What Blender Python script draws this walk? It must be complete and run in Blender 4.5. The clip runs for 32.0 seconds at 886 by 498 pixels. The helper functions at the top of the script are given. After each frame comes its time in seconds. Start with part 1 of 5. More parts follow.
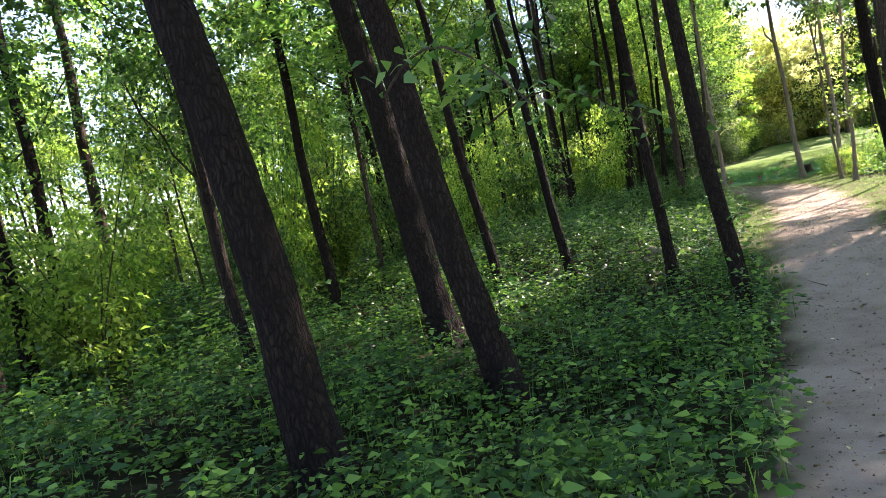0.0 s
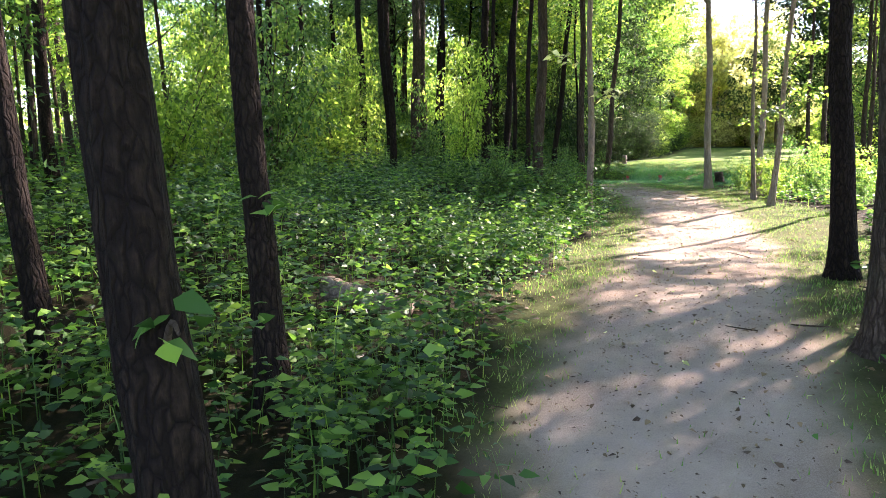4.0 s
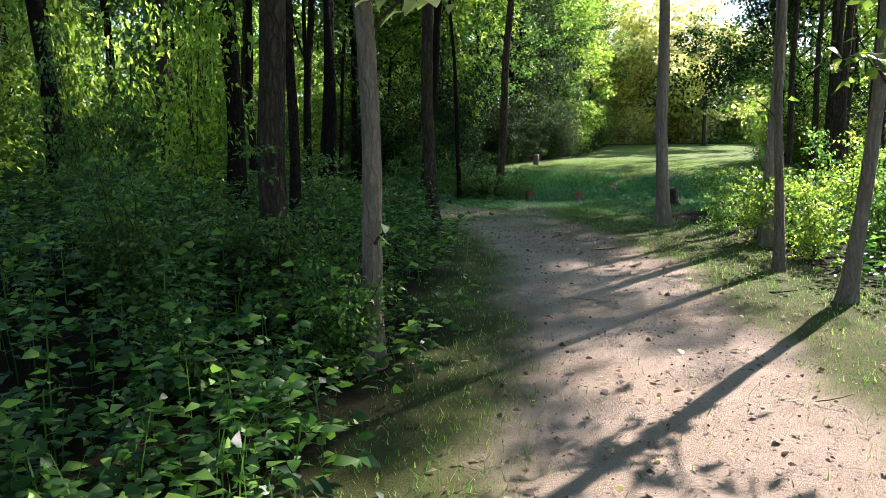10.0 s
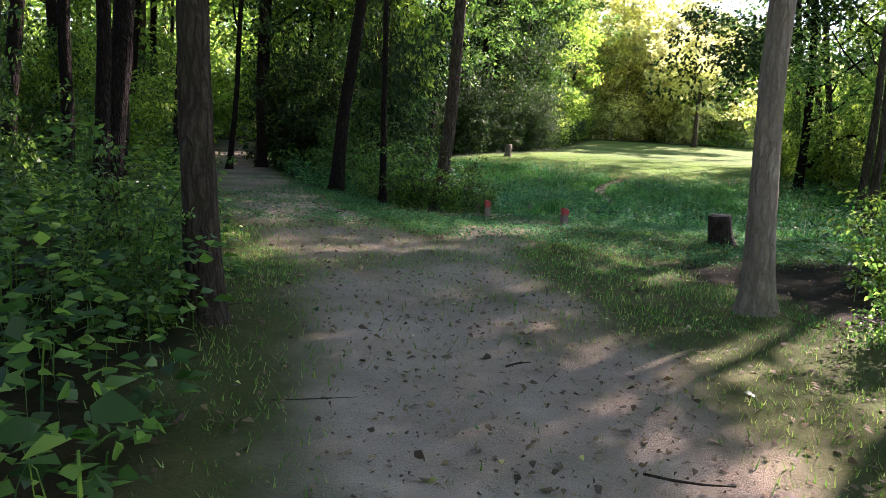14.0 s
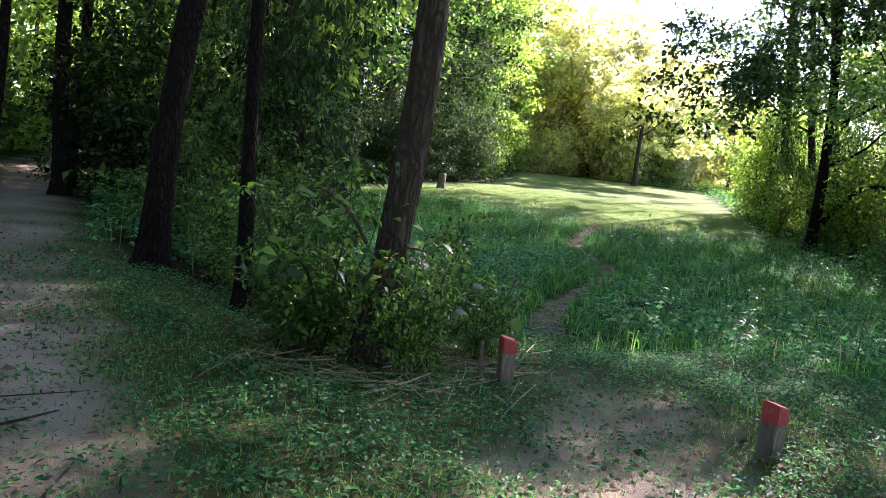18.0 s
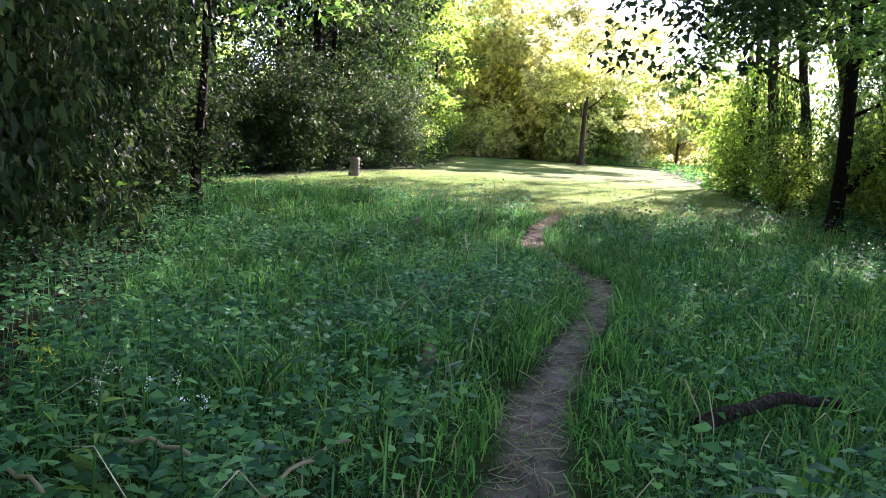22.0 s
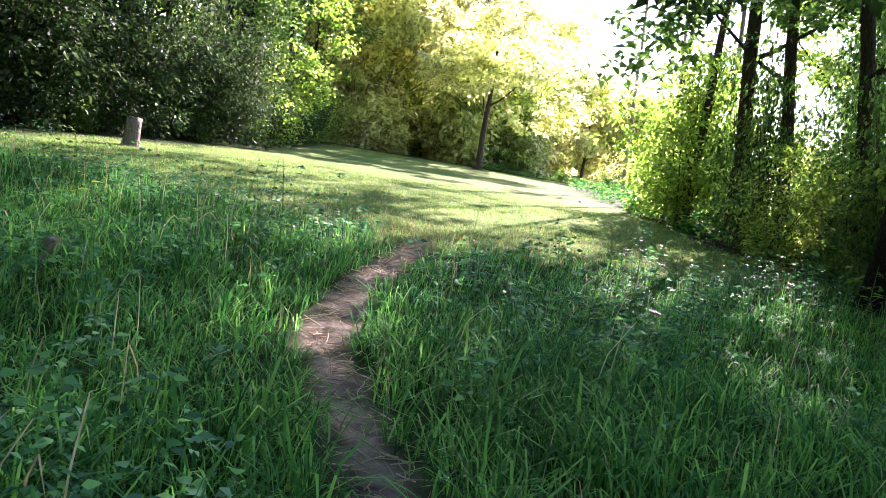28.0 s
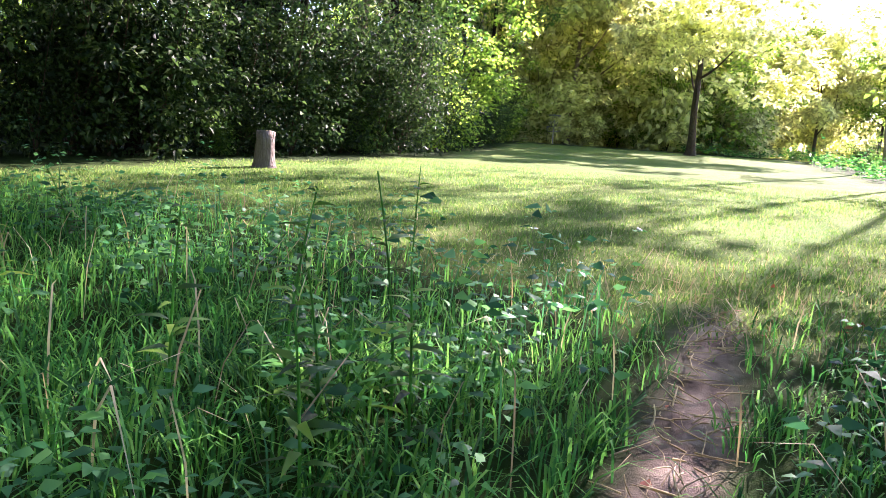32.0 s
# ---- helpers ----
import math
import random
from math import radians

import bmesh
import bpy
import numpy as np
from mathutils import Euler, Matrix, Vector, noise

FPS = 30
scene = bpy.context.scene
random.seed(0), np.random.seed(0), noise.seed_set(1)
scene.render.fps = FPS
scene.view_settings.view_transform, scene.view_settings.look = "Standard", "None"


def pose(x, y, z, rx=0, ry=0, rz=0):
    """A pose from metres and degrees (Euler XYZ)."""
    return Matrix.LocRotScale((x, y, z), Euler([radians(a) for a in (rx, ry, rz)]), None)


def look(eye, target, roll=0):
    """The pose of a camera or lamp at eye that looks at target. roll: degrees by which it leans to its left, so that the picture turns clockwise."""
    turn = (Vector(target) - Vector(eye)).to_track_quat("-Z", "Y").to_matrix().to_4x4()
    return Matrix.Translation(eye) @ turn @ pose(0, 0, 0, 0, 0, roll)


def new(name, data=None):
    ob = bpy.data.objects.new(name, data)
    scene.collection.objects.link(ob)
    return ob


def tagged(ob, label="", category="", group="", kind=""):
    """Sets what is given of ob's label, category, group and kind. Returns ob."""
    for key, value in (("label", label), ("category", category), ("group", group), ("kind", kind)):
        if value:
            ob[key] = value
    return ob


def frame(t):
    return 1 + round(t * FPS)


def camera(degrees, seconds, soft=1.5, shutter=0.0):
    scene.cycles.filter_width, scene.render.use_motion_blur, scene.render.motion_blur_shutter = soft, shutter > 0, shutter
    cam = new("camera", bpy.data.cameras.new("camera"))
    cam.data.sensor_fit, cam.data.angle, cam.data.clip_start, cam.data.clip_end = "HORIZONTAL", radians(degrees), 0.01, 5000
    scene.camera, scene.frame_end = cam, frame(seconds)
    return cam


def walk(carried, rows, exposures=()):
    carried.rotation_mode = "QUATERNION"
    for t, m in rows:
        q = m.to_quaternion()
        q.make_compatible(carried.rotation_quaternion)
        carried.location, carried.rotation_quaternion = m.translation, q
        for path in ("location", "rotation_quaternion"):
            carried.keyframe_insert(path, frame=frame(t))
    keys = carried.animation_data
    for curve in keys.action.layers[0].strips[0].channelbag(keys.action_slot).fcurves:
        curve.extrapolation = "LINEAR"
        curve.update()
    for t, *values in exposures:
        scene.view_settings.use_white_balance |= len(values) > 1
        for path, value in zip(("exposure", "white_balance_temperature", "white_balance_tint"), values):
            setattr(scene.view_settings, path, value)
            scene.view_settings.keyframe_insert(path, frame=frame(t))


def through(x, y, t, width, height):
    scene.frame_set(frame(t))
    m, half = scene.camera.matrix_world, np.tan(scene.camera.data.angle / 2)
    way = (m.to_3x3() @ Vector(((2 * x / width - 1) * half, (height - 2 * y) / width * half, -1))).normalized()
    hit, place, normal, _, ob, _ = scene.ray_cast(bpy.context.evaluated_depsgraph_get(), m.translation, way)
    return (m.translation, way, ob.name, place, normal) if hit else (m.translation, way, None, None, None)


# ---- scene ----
# The walk: seconds, eye, target, lean.
PATH = [
    (0.0, (0.130, -14.498, 2.151), (-2.087, -10.027, 1.840), -11.51),
    (0.5, (0.040, -13.316, 1.974), (-1.918, -8.768, 1.286), -4.93),
    (1.0, (0.208, -12.134, 1.809), (-1.581, -7.493, 1.294), -4.76),
    (1.5, (0.288, -11.230, 1.671), (-1.393, -6.531, 1.363), -5.62),
    (2.0, (0.396, -10.202, 1.620), (-1.250, -5.490, 1.334), -7.98),
    (2.5, (0.286, -9.271, 1.524), (-1.279, -4.584, 0.762), -2.73),
    (3.0, (0.470, -8.626, 1.649), (-1.235, -3.982, 0.920), -1.85),
    (3.5, (0.582, -7.931, 1.700), (-1.159, -3.291, 1.038), -0.14),
    (5.5, (0.435, -5.832, 2.046), (-1.471, -1.311, 1.085), -3.62),
    (6.0, (0.279, -4.953, 1.971), (-1.444, -0.381, 0.906), 3.17),
    (6.5, (0.259, -3.993, 1.952), (-1.358, 0.642, 1.002), 2.45),
    (7.0, (0.165, -3.232, 1.908), (-1.323, 1.482, 1.152), -0.26),
    (7.5, (0.151, -2.373, 1.906), (-1.294, 2.377, 1.310), -2.48),
    (8.0, (0.097, -1.633, 1.875), (-1.306, 3.128, 1.271), -2.74),
    (8.5, (0.051, -0.761, 1.875), (-1.312, 4.010, 1.262), -2.07),
    (9.0, (0.000, -0.000, 1.862), (-1.299, 4.783, 1.199), -1.49),
    (9.5, (-0.082, 0.780, 1.822), (-1.388, 5.553, 1.107), -0.86),
    (10.0, (-0.129, 1.519, 1.814), (-1.405, 6.296, 1.070), -0.64),
    (10.5, (-0.238, 2.266, 1.770), (-1.506, 7.042, 1.010), -0.77),
    (11.0, (-0.264, 3.031, 1.747), (-1.470, 7.823, 0.988), -0.68),
    (11.5, (-0.358, 3.692, 1.735), (-1.436, 8.514, 0.970), -0.86),
    (12.0, (-0.392, 4.434, 1.694), (-1.345, 9.282, 0.924), 0.06),
    (12.5, (-0.469, 5.075, 1.680), (-1.441, 9.926, 0.955), 0.68),
    (13.0, (-0.538, 5.724, 1.696), (-1.605, 10.552, 0.951), 1.68),
    (13.5, (-0.636, 6.369, 1.693), (-1.707, 11.181, 0.856), 2.90),
    (15.5, (-1.277, 9.985, 1.545), (-2.350, 14.810, 0.837), 4.19),
    (16.0, (-1.501, 10.658, 1.552), (-2.583, 15.522, 1.182), 10.49),
    (16.5, (-1.654, 11.383, 1.525), (-2.598, 16.269, 1.091), 10.55),
    (17.0, (-1.900, 11.966, 1.527), (-2.761, 16.859, 1.022), 9.82),
    (17.5, (-2.137, 12.582, 1.543), (-2.951, 17.480, 0.998), 8.50),
    (18.0, (-2.340, 13.142, 1.556), (-2.823, 18.072, 0.932), 6.56),
    (18.5, (-2.407, 13.845, 1.521), (-2.493, 18.789, 0.827), 4.20),
    (19.0, (-2.369, 14.468, 1.520), (-2.093, 19.398, 0.787), 3.74),
    (19.5, (-2.335, 15.300, 1.410), (-1.888, 20.218, 0.679), 4.21),
    (20.0, (-2.147, 16.078, 1.340), (-1.635, 20.997, 0.653), 4.75),
    (20.5, (-2.121, 16.528, 1.339), (-1.859, 21.486, 0.794), 6.02),
    (21.0, (-2.114, 17.079, 1.329), (-2.035, 22.045, 0.794), 6.29),
    (21.5, (-2.139, 17.639, 1.276), (-2.143, 22.592, 0.644), 4.32),
    (22.0, (-2.202, 18.264, 1.211), (-2.293, 23.215, 0.569), 3.71),
    (22.5, (-2.257, 18.825, 1.161), (-2.337, 23.782, 0.560), 4.03),
    (23.0, (-2.218, 19.441, 1.073), (-2.397, 24.404, 0.543), 6.43),
    (23.5, (-2.180, 19.992, 1.029), (-2.362, 24.925, 0.283), 3.36),
    (24.0, (-2.139, 20.564, 0.941), (-2.277, 25.500, 0.207), 4.24),
    (24.5, (-2.070, 21.120, 0.941), (-1.871, 26.022, 0.025), -1.04),
    (25.0, (-1.930, 21.680, 0.967), (-1.341, 26.530, -0.047), 0.81),
    (25.5, (-1.770, 22.280, 1.003), (-0.684, 27.046, -0.002), 4.50),
    (27.5, (-1.273, 24.280, 1.044), (-0.414, 29.171, 0.514), 9.50),
    (28.0, (-1.047, 24.785, 1.047), (-0.424, 29.708, 0.482), 9.63),
    (28.5, (-0.957, 25.246, 1.030), (-0.666, 30.194, 0.428), 9.79),
    (29.0, (-0.925, 25.684, 1.056), (-1.107, 30.623, 0.351), 8.21),
    (29.5, (-0.927, 26.179, 1.072), (-1.599, 31.059, 0.264), 6.39),
    (30.0, (-1.001, 26.709, 1.078), (-2.031, 31.532, 0.307), 6.25),
    (30.5, (-1.073, 27.066, 1.149), (-2.172, 31.882, 0.419), 6.72),
    (31.0, (-1.207, 27.643, 1.117), (-2.302, 32.471, 0.461), 6.36),
    (31.5, (-1.243, 28.213, 1.018), (-2.153, 33.075, 0.341), 5.01),
    (32.0, (-1.190, 28.631, 0.998), (-1.851, 33.525, 0.266), 4.01),
]
cam = camera(62.00, 32.0, 0.85)
walk(cam, [(t, look(e, g, r)) for t, e, g, r in PATH], exposures=((0.0, 2.7, 6700, 34), (1.0, 3.0, 6700, 36), (3.5, 3.1, 6650, 38), (6.0, 3.0, 6500, 40), (9.0, 2.2, 6200, 29), (11.0, 2.15, 6250, 32), (13.0, 2.5, 6500, 42), (17.0, 2.75, 6150, 44), (22.0, 3.05, 6200, 54), (25.0, 3.15, 6200, 52), (29.0, 3.1, 6200, 48), (32.0, 3.1, 6200, 48)))

# ---- light ----
SUN_ELEV, SUN_AZ = 31.0, 29.5      # degrees above the horizon; from +y towards +x
world = bpy.data.worlds.new("sky")
scene.world = world
world.use_nodes = True
wt = world.node_tree
sky = wt.nodes.new("ShaderNodeTexSky")
sky.sky_type, sky.sun_disc = "NISHITA", False
sky.dust_density, sky.ozone_density = 0.3, 2.0
sky.sun_elevation, sky.sun_rotation = radians(SUN_ELEV), radians(SUN_AZ)
wt.links.new(sky.outputs[0], wt.nodes["Background"].inputs[0])
wt.nodes["Background"].inputs[1].default_value = 0.11
sun = new("sun", bpy.data.lights.new("sun", "SUN"))
sun.data.energy, sun.data.angle, sun.data.color = 5.0, radians(0.55), (1.0, 0.93, 0.82)
_s = Vector((math.sin(radians(SUN_AZ)) * math.cos(radians(SUN_ELEV)), math.cos(radians(SUN_AZ)) * math.cos(radians(SUN_ELEV)), math.sin(radians(SUN_ELEV))))
sun.matrix_world = look(_s * 60, (0, 0, 0))

# ---- materials ----
def material(name):
    m = bpy.data.materials.new(name)
    m.use_nodes = True
    return m, m.node_tree.nodes, m.node_tree.links, m.node_tree.nodes["Principled BSDF"]


def ramp(n, l, fac, stops):
    r = n.new("ShaderNodeValToRGB")
    e = r.color_ramp.elements
    while len(e) < len(stops):
        e.new(0.5)
    for k, (p, c) in zip(e, stops):
        k.position, k.color = p, (*c, 1)
    l.new(fac, r.inputs[0])
    return r.outputs[0]


def noise_at(n, l, scale, detail=4, coord="Object", stretch=None, rough=0.6):
    tc = n.new("ShaderNodeTexCoord")
    t = n.new("ShaderNodeTexNoise")
    t.inputs["Scale"].default_value, t.inputs["Detail"].default_value, t.inputs["Roughness"].default_value = scale, detail, rough
    src = tc.outputs[coord]
    if stretch:
        mp = n.new("ShaderNodeMapping")
        mp.inputs["Scale"].default_value = stretch
        l.new(src, mp.inputs[0])
        src = mp.outputs[0]
    l.new(src, t.inputs["Vector"])
    return t.outputs["Fac"]


def mix(n, l, fac, a, b, mode="MIX"):
    m = n.new("ShaderNodeMix")
    m.data_type, m.blend_type = "RGBA", mode
    for sock, v in ((m.inputs["Factor"], fac), (m.inputs["A"], a), (m.inputs["B"], b)):
        if isinstance(v, bpy.types.NodeSocket):
            l.new(v, sock)
        elif isinstance(v, tuple):
            sock.default_value = (*v, 1)
        else:
            sock.default_value = v
    return m.outputs["Result"]


def bump(n, l, height, strength, dist, target):
    b = n.new("ShaderNodeBump")
    b.inputs["Strength"].default_value, b.inputs["Distance"].default_value = strength, dist
    l.new(height, b.inputs["Height"])
    l.new(b.outputs[0], target.inputs["Normal"])


def leaf_material(name, dark, mid, light, through=0.45, gloss=0.5, shine=0.4):
    """Leaves: colour by the single leaf and by the plant, lit also from behind."""
    m, n, l, p = material(name)
    geo = n.new("ShaderNodeNewGeometry")
    info = n.new("ShaderNodeObjectInfo")
    col = ramp(n, l, geo.outputs["Random Per Island"], [(0.0, dark), (0.55, mid), (1.0, light)])
    hue = n.new("ShaderNodeHueSaturation")
    mr = n.new("ShaderNodeMapRange")
    mr.inputs["To Min"].default_value, mr.inputs["To Max"].default_value = 0.75, 1.25
    l.new(info.outputs["Random"], mr.inputs["Value"])
    l.new(mr.outputs[0], hue.inputs["Value"])
    patch = noise_at(n, l, 0.7, 2)
    mh = n.new("ShaderNodeMapRange")
    mh.inputs["To Min"].default_value, mh.inputs["To Max"].default_value = 0.485, 0.525
    l.new(patch, mh.inputs["Value"])
    l.new(mh.outputs[0], hue.inputs["Hue"])
    l.new(col, hue.inputs["Color"])
    l.new(hue.outputs[0], p.inputs["Base Color"])
    p.inputs["Roughness"].default_value = gloss
    p.inputs["Specular IOR Level"].default_value = shine
    tr = n.new("ShaderNodeBsdfTranslucent")
    warm = mix(n, l, 1.0, hue.outputs[0], (1.0, 1.03, 0.85), "MULTIPLY")
    bright = n.new("ShaderNodeHueSaturation")
    bright.inputs["Value"].default_value = 2.2
    l.new(warm, bright.inputs["Color"])
    l.new(bright.outputs[0], tr.inputs["Color"])
    ms = n.new("ShaderNodeMixShader")
    ms.inputs[0].default_value = through
    l.new(p.outputs[0], ms.inputs[1])
    l.new(tr.outputs[0], ms.inputs[2])
    l.new(ms.outputs[0], n["Material Output"].inputs["Surface"])
    return m


def bark_material(name, dark, mid, light, moss=0.0, plates=1.0, cracks=(26.0, 5.0)):
    """Bark with long furrows, plates between them, and lichen or moss."""
    m, n, l, p = material(name)
    ridges = noise_at(n, l, 9.0, 7, stretch=(3.4, 3.4, 0.5), rough=.7)
    fine = noise_at(n, l, 60.0, 4, stretch=(1.6, 1.6, 0.7))
    broad = noise_at(n, l, 1.4, 3)
    tc, mp, warp = n.new("ShaderNodeTexCoord"), n.new("ShaderNodeMapping"), n.new("ShaderNodeVectorMath")
    wn = n.new("ShaderNodeTexNoise")
    wn.inputs["Scale"].default_value = 7.0
    l.new(tc.outputs["Object"], wn.inputs["Vector"])
    warp.operation = "MULTIPLY_ADD"
    warp.inputs[1].default_value = (.07, .07, .12)
    l.new(wn.outputs["Color"], warp.inputs[0])
    l.new(tc.outputs["Object"], warp.inputs[2])
    mp.inputs["Scale"].default_value = (cracks[0], cracks[0], cracks[1])
    l.new(warp.outputs[0], mp.inputs[0])
    vo = n.new("ShaderNodeTexVoronoi")
    vo.feature = "DISTANCE_TO_EDGE"
    vo.inputs["Scale"].default_value = 1.0
    l.new(mp.outputs[0], vo.inputs["Vector"])
    gap = n.new("ShaderNodeMapRange")
    gap.inputs["From Min"].default_value, gap.inputs["From Max"].default_value = .0, .22
    l.new(vo.outputs["Distance"], gap.inputs["Value"])
    info = n.new("ShaderNodeObjectInfo")
    col = ramp(n, l, ridges, [(0.36, dark), (0.50, mid), (0.66, light)])
    col = mix(n, l, .35, col, ramp(n, l, fine, [(.35, dark), (.65, light)]))
    col = mix(n, l, gap.outputs[0], mix(n, l, min(1.0, .75 * plates), col, dark), col)
    col = mix(n, l, broad, col, tuple(c * 0.6 for c in mid))
    if moss:
        mn = n.new("ShaderNodeMapRange")
        mn.inputs["From Min"].default_value, mn.inputs["From Max"].default_value, mn.inputs["To Max"].default_value = .52, .66, moss
        l.new(noise_at(n, l, 4.0, 5), mn.inputs["Value"])
        col = mix(n, l, mn.outputs[0], col, (0.07, 0.09, 0.035))
    hs = n.new("ShaderNodeHueSaturation")
    mr = n.new("ShaderNodeMapRange")
    mr.inputs["To Min"].default_value, mr.inputs["To Max"].default_value = 0.75, 1.2
    l.new(info.outputs["Random"], mr.inputs["Value"])
    l.new(mr.outputs[0], hs.inputs["Value"])
    l.new(col, hs.inputs["Color"])
    l.new(hs.outputs[0], p.inputs["Base Color"])
    p.inputs["Roughness"].default_value = 0.95
    p.inputs["Specular IOR Level"].default_value = 0.15
    add = n.new("ShaderNodeMath")
    add.operation = "MULTIPLY_ADD"
    add.inputs[1].default_value = .35
    l.new(fine, add.inputs[0])
    l.new(ridges, add.inputs[2])
    add2 = n.new("ShaderNodeMath")
    add2.operation = "MULTIPLY_ADD"
    add2.inputs[1].default_value = .5
    l.new(gap.outputs[0], add2.inputs[0])
    l.new(add.outputs[0], add2.inputs[2])
    bump(n, l, add2.outputs[0], 1.0, 0.035 * plates, p)
    return m


LEAF_WOOD = leaf_material("woodland_leaf", (0.018, 0.055, 0.010), (0.058, 0.135, 0.022), (0.16, 0.25, 0.048), .42, .45)
# Lighter, yellower leaf copy: sunlight is put into its colour.
LEAF_SUN = leaf_material("leaf_lightened_as_sunlit", (0.05, 0.105, 0.012), (0.14, 0.23, 0.028), (0.31, 0.38, 0.065), .6, .45)
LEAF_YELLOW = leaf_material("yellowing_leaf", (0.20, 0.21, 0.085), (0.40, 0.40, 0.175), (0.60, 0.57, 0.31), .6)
LEAF_LOW = leaf_material("ground_cover_leaf", (0.009, 0.036, 0.007), (0.040, 0.112, 0.015), (0.16, 0.285, 0.038), 0.3, 0.5, .28)
# Darkest leaf copy: deep shade is put into its colour.
LEAF_DARK = leaf_material("leaf_darkened_for_shade", (0.008, 0.022, 0.007), (0.024, 0.052, 0.015), (0.062, 0.105, 0.028), 0.2, .65, .15)
GRASS_TALL = leaf_material("meadow_grass_blade", (0.007, 0.056, 0.013), (0.040, 0.182, 0.034), (0.155, 0.355, 0.068), 0.4, 0.65, .08)
GRASS_SHORT = leaf_material("mown_grass_blade", (0.038, 0.105, 0.016), (0.095, 0.185, 0.032), (0.25, 0.29, 0.09), 0.35, 0.65, .1)
WEED = leaf_material("broad_weed_leaf", (0.009, 0.056, 0.022), (0.036, 0.150, 0.052), (0.11, 0.28, 0.08), 0.32, 0.6, .18)
GRASS_DRY = leaf_material("dry_straw", (0.20, 0.15, 0.08), (0.30, 0.24, 0.13), (0.42, 0.36, 0.22), 0.2, 0.8)
LITTER = leaf_material("fallen_leaf", (0.045, 0.028, 0.015), (0.11, 0.07, 0.035), (0.24, 0.16, 0.08), 0.15, 0.8)
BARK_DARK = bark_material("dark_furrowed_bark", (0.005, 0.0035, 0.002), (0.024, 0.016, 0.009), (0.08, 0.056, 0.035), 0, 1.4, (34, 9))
BARK_GREY = bark_material("grey_brown_bark", (0.018, 0.012, 0.007), (0.09, 0.066, 0.042), (0.20, 0.155, 0.105), 0.25, 1.2, (30, 4.5))
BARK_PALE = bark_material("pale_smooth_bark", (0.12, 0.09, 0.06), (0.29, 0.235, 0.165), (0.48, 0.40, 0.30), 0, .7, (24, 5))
TWIG = bark_material("twig_bark", (0.05, 0.035, 0.022), (0.10, 0.075, 0.046), (0.17, 0.13, 0.085))


# ---- ground ----
PY = (-60, -30, -14.5, -10, -6, -2, 3, 8, 13, 16.5, 18, 19.5, 21.4, 23.5, 26, 28.7, 31.4, 33, 39, 43, 51, 60, 68, 90, 200)
PZ = (2.4, 1.6, .8, .27, .2, .55, .45, .6, .58, .53, .38, .14, -.05, -.09, -.1, -.08, .15, .22, .46, .52, .71, 1.05, 1.2, 1.2, 1.0)
PATH_X = ((-60, .6), (-15, .55), (-10, .6), (-6, .55), (-2, .35), (3, .35), (6, .0), (9, -.65), (11.5, -1.6), (13, -2.6), (14.5, -3.8), (16.5, -5.1), (18.5, -6.5), (23.6, -9.7), (27.6, -12.1), (32, -14.0), (40, -18), (60, -27))
TRAIL_X = ((15.5, -1.7), (18, -1.9), (20, -2.0), (22, -1.72), (24.4, -.98), (26, -.62), (27.5, -.85), (29, -1.12), (30.2, -.92), (31.5, -.52), (32.5, -.3))


def smooth(a):
    a = np.clip(a, 0, 1)
    return a * a * (3 - 2 * a)


def wobble(x, y, s, k=0.0):
    return (np.sin(x * s + 1.3 + k) * np.cos(y * s * 1.17 + .6 * k) + .6 * np.sin(x * s * 2.3 - y * s * 1.9 + 2 + k) + .35 * np.cos(x * s * 4.7 + y * s * 5.1 + k)) / 1.95


def soft_profile(y):
    return sum(np.interp(np.asarray(y) + d, PY, PZ) for d in (-1.2, -.6, 0, .6, 1.2)) / 5


def height(x, y):
    x, y = np.asarray(x, float), np.asarray(y, float)
    z = soft_profile(y)
    z = z + np.maximum(.5 - z, 0) * smooth((path_mid(y) + 2.7 - x) / 2.0) * smooth((y - 15.5) / 2)
    z = z + .45 * smooth((-1.3 - x) / 3.5) * smooth((13 - y) / 5) + .25 * smooth((x - 3.0) / 4) * smooth((12 - y) / 6)
    z = z - 1.3 * smooth((x - 9) / 25) * smooth((y - 25) / 15) + 1.2 * smooth((-12 - x) / 20) * smooth((y - 20) / 20)
    rough = smooth((np.abs(x - path_mid(y)) - 1.0) / 1.0) * smooth((34 - y) / 3)
    return z + .03 * wobble(x, y, 1.7) * rough + .06 * wobble(x, y, .45, 2) * rough + .012 * wobble(x, y, 6.0, 1) * smooth((32 - y) / 3)


def path_mid(y):
    return np.interp(y, [p[0] for p in PATH_X], [p[1] for p in PATH_X])


def path_mask(x, y):
    """1 on the bare dirt of the path, 0 off it."""
    half = np.interp(y, (-15, -6, 0, 6, 10, 13, 16, 20, 30), (.85, .7, .8, .8, .85, 1.0, .85, .65, .6))
    d = np.abs(x - path_mid(y)) + .16 * wobble(x, y, 2.2) + .07 * wobble(x, y, 7, 3)
    m = smooth((half + .22 - d) / .45)
    d2 = np.abs(x - np.interp(y, (12.5, 14.6, 16.4, 18), (-1.7, -2.0, -1.75, -1.85))) + .14 * wobble(x, y, 2.6) + .1 * wobble(x, y, 6.5, 4)
    worn = smooth((.62 - d2) / .45) * smooth((y - 12.3) / 1.5) * smooth((17.4 - y) / 1.0)
    patchy = 1 - .42 * smooth(wobble(x, y, 1.9, 5) * 2) * (y > 10.5)
    return np.maximum(m * np.interp(y, (10.5, 12.3, 14.5, 16.0), (1, .75, .72, .95)) * patchy, .7 * worn)


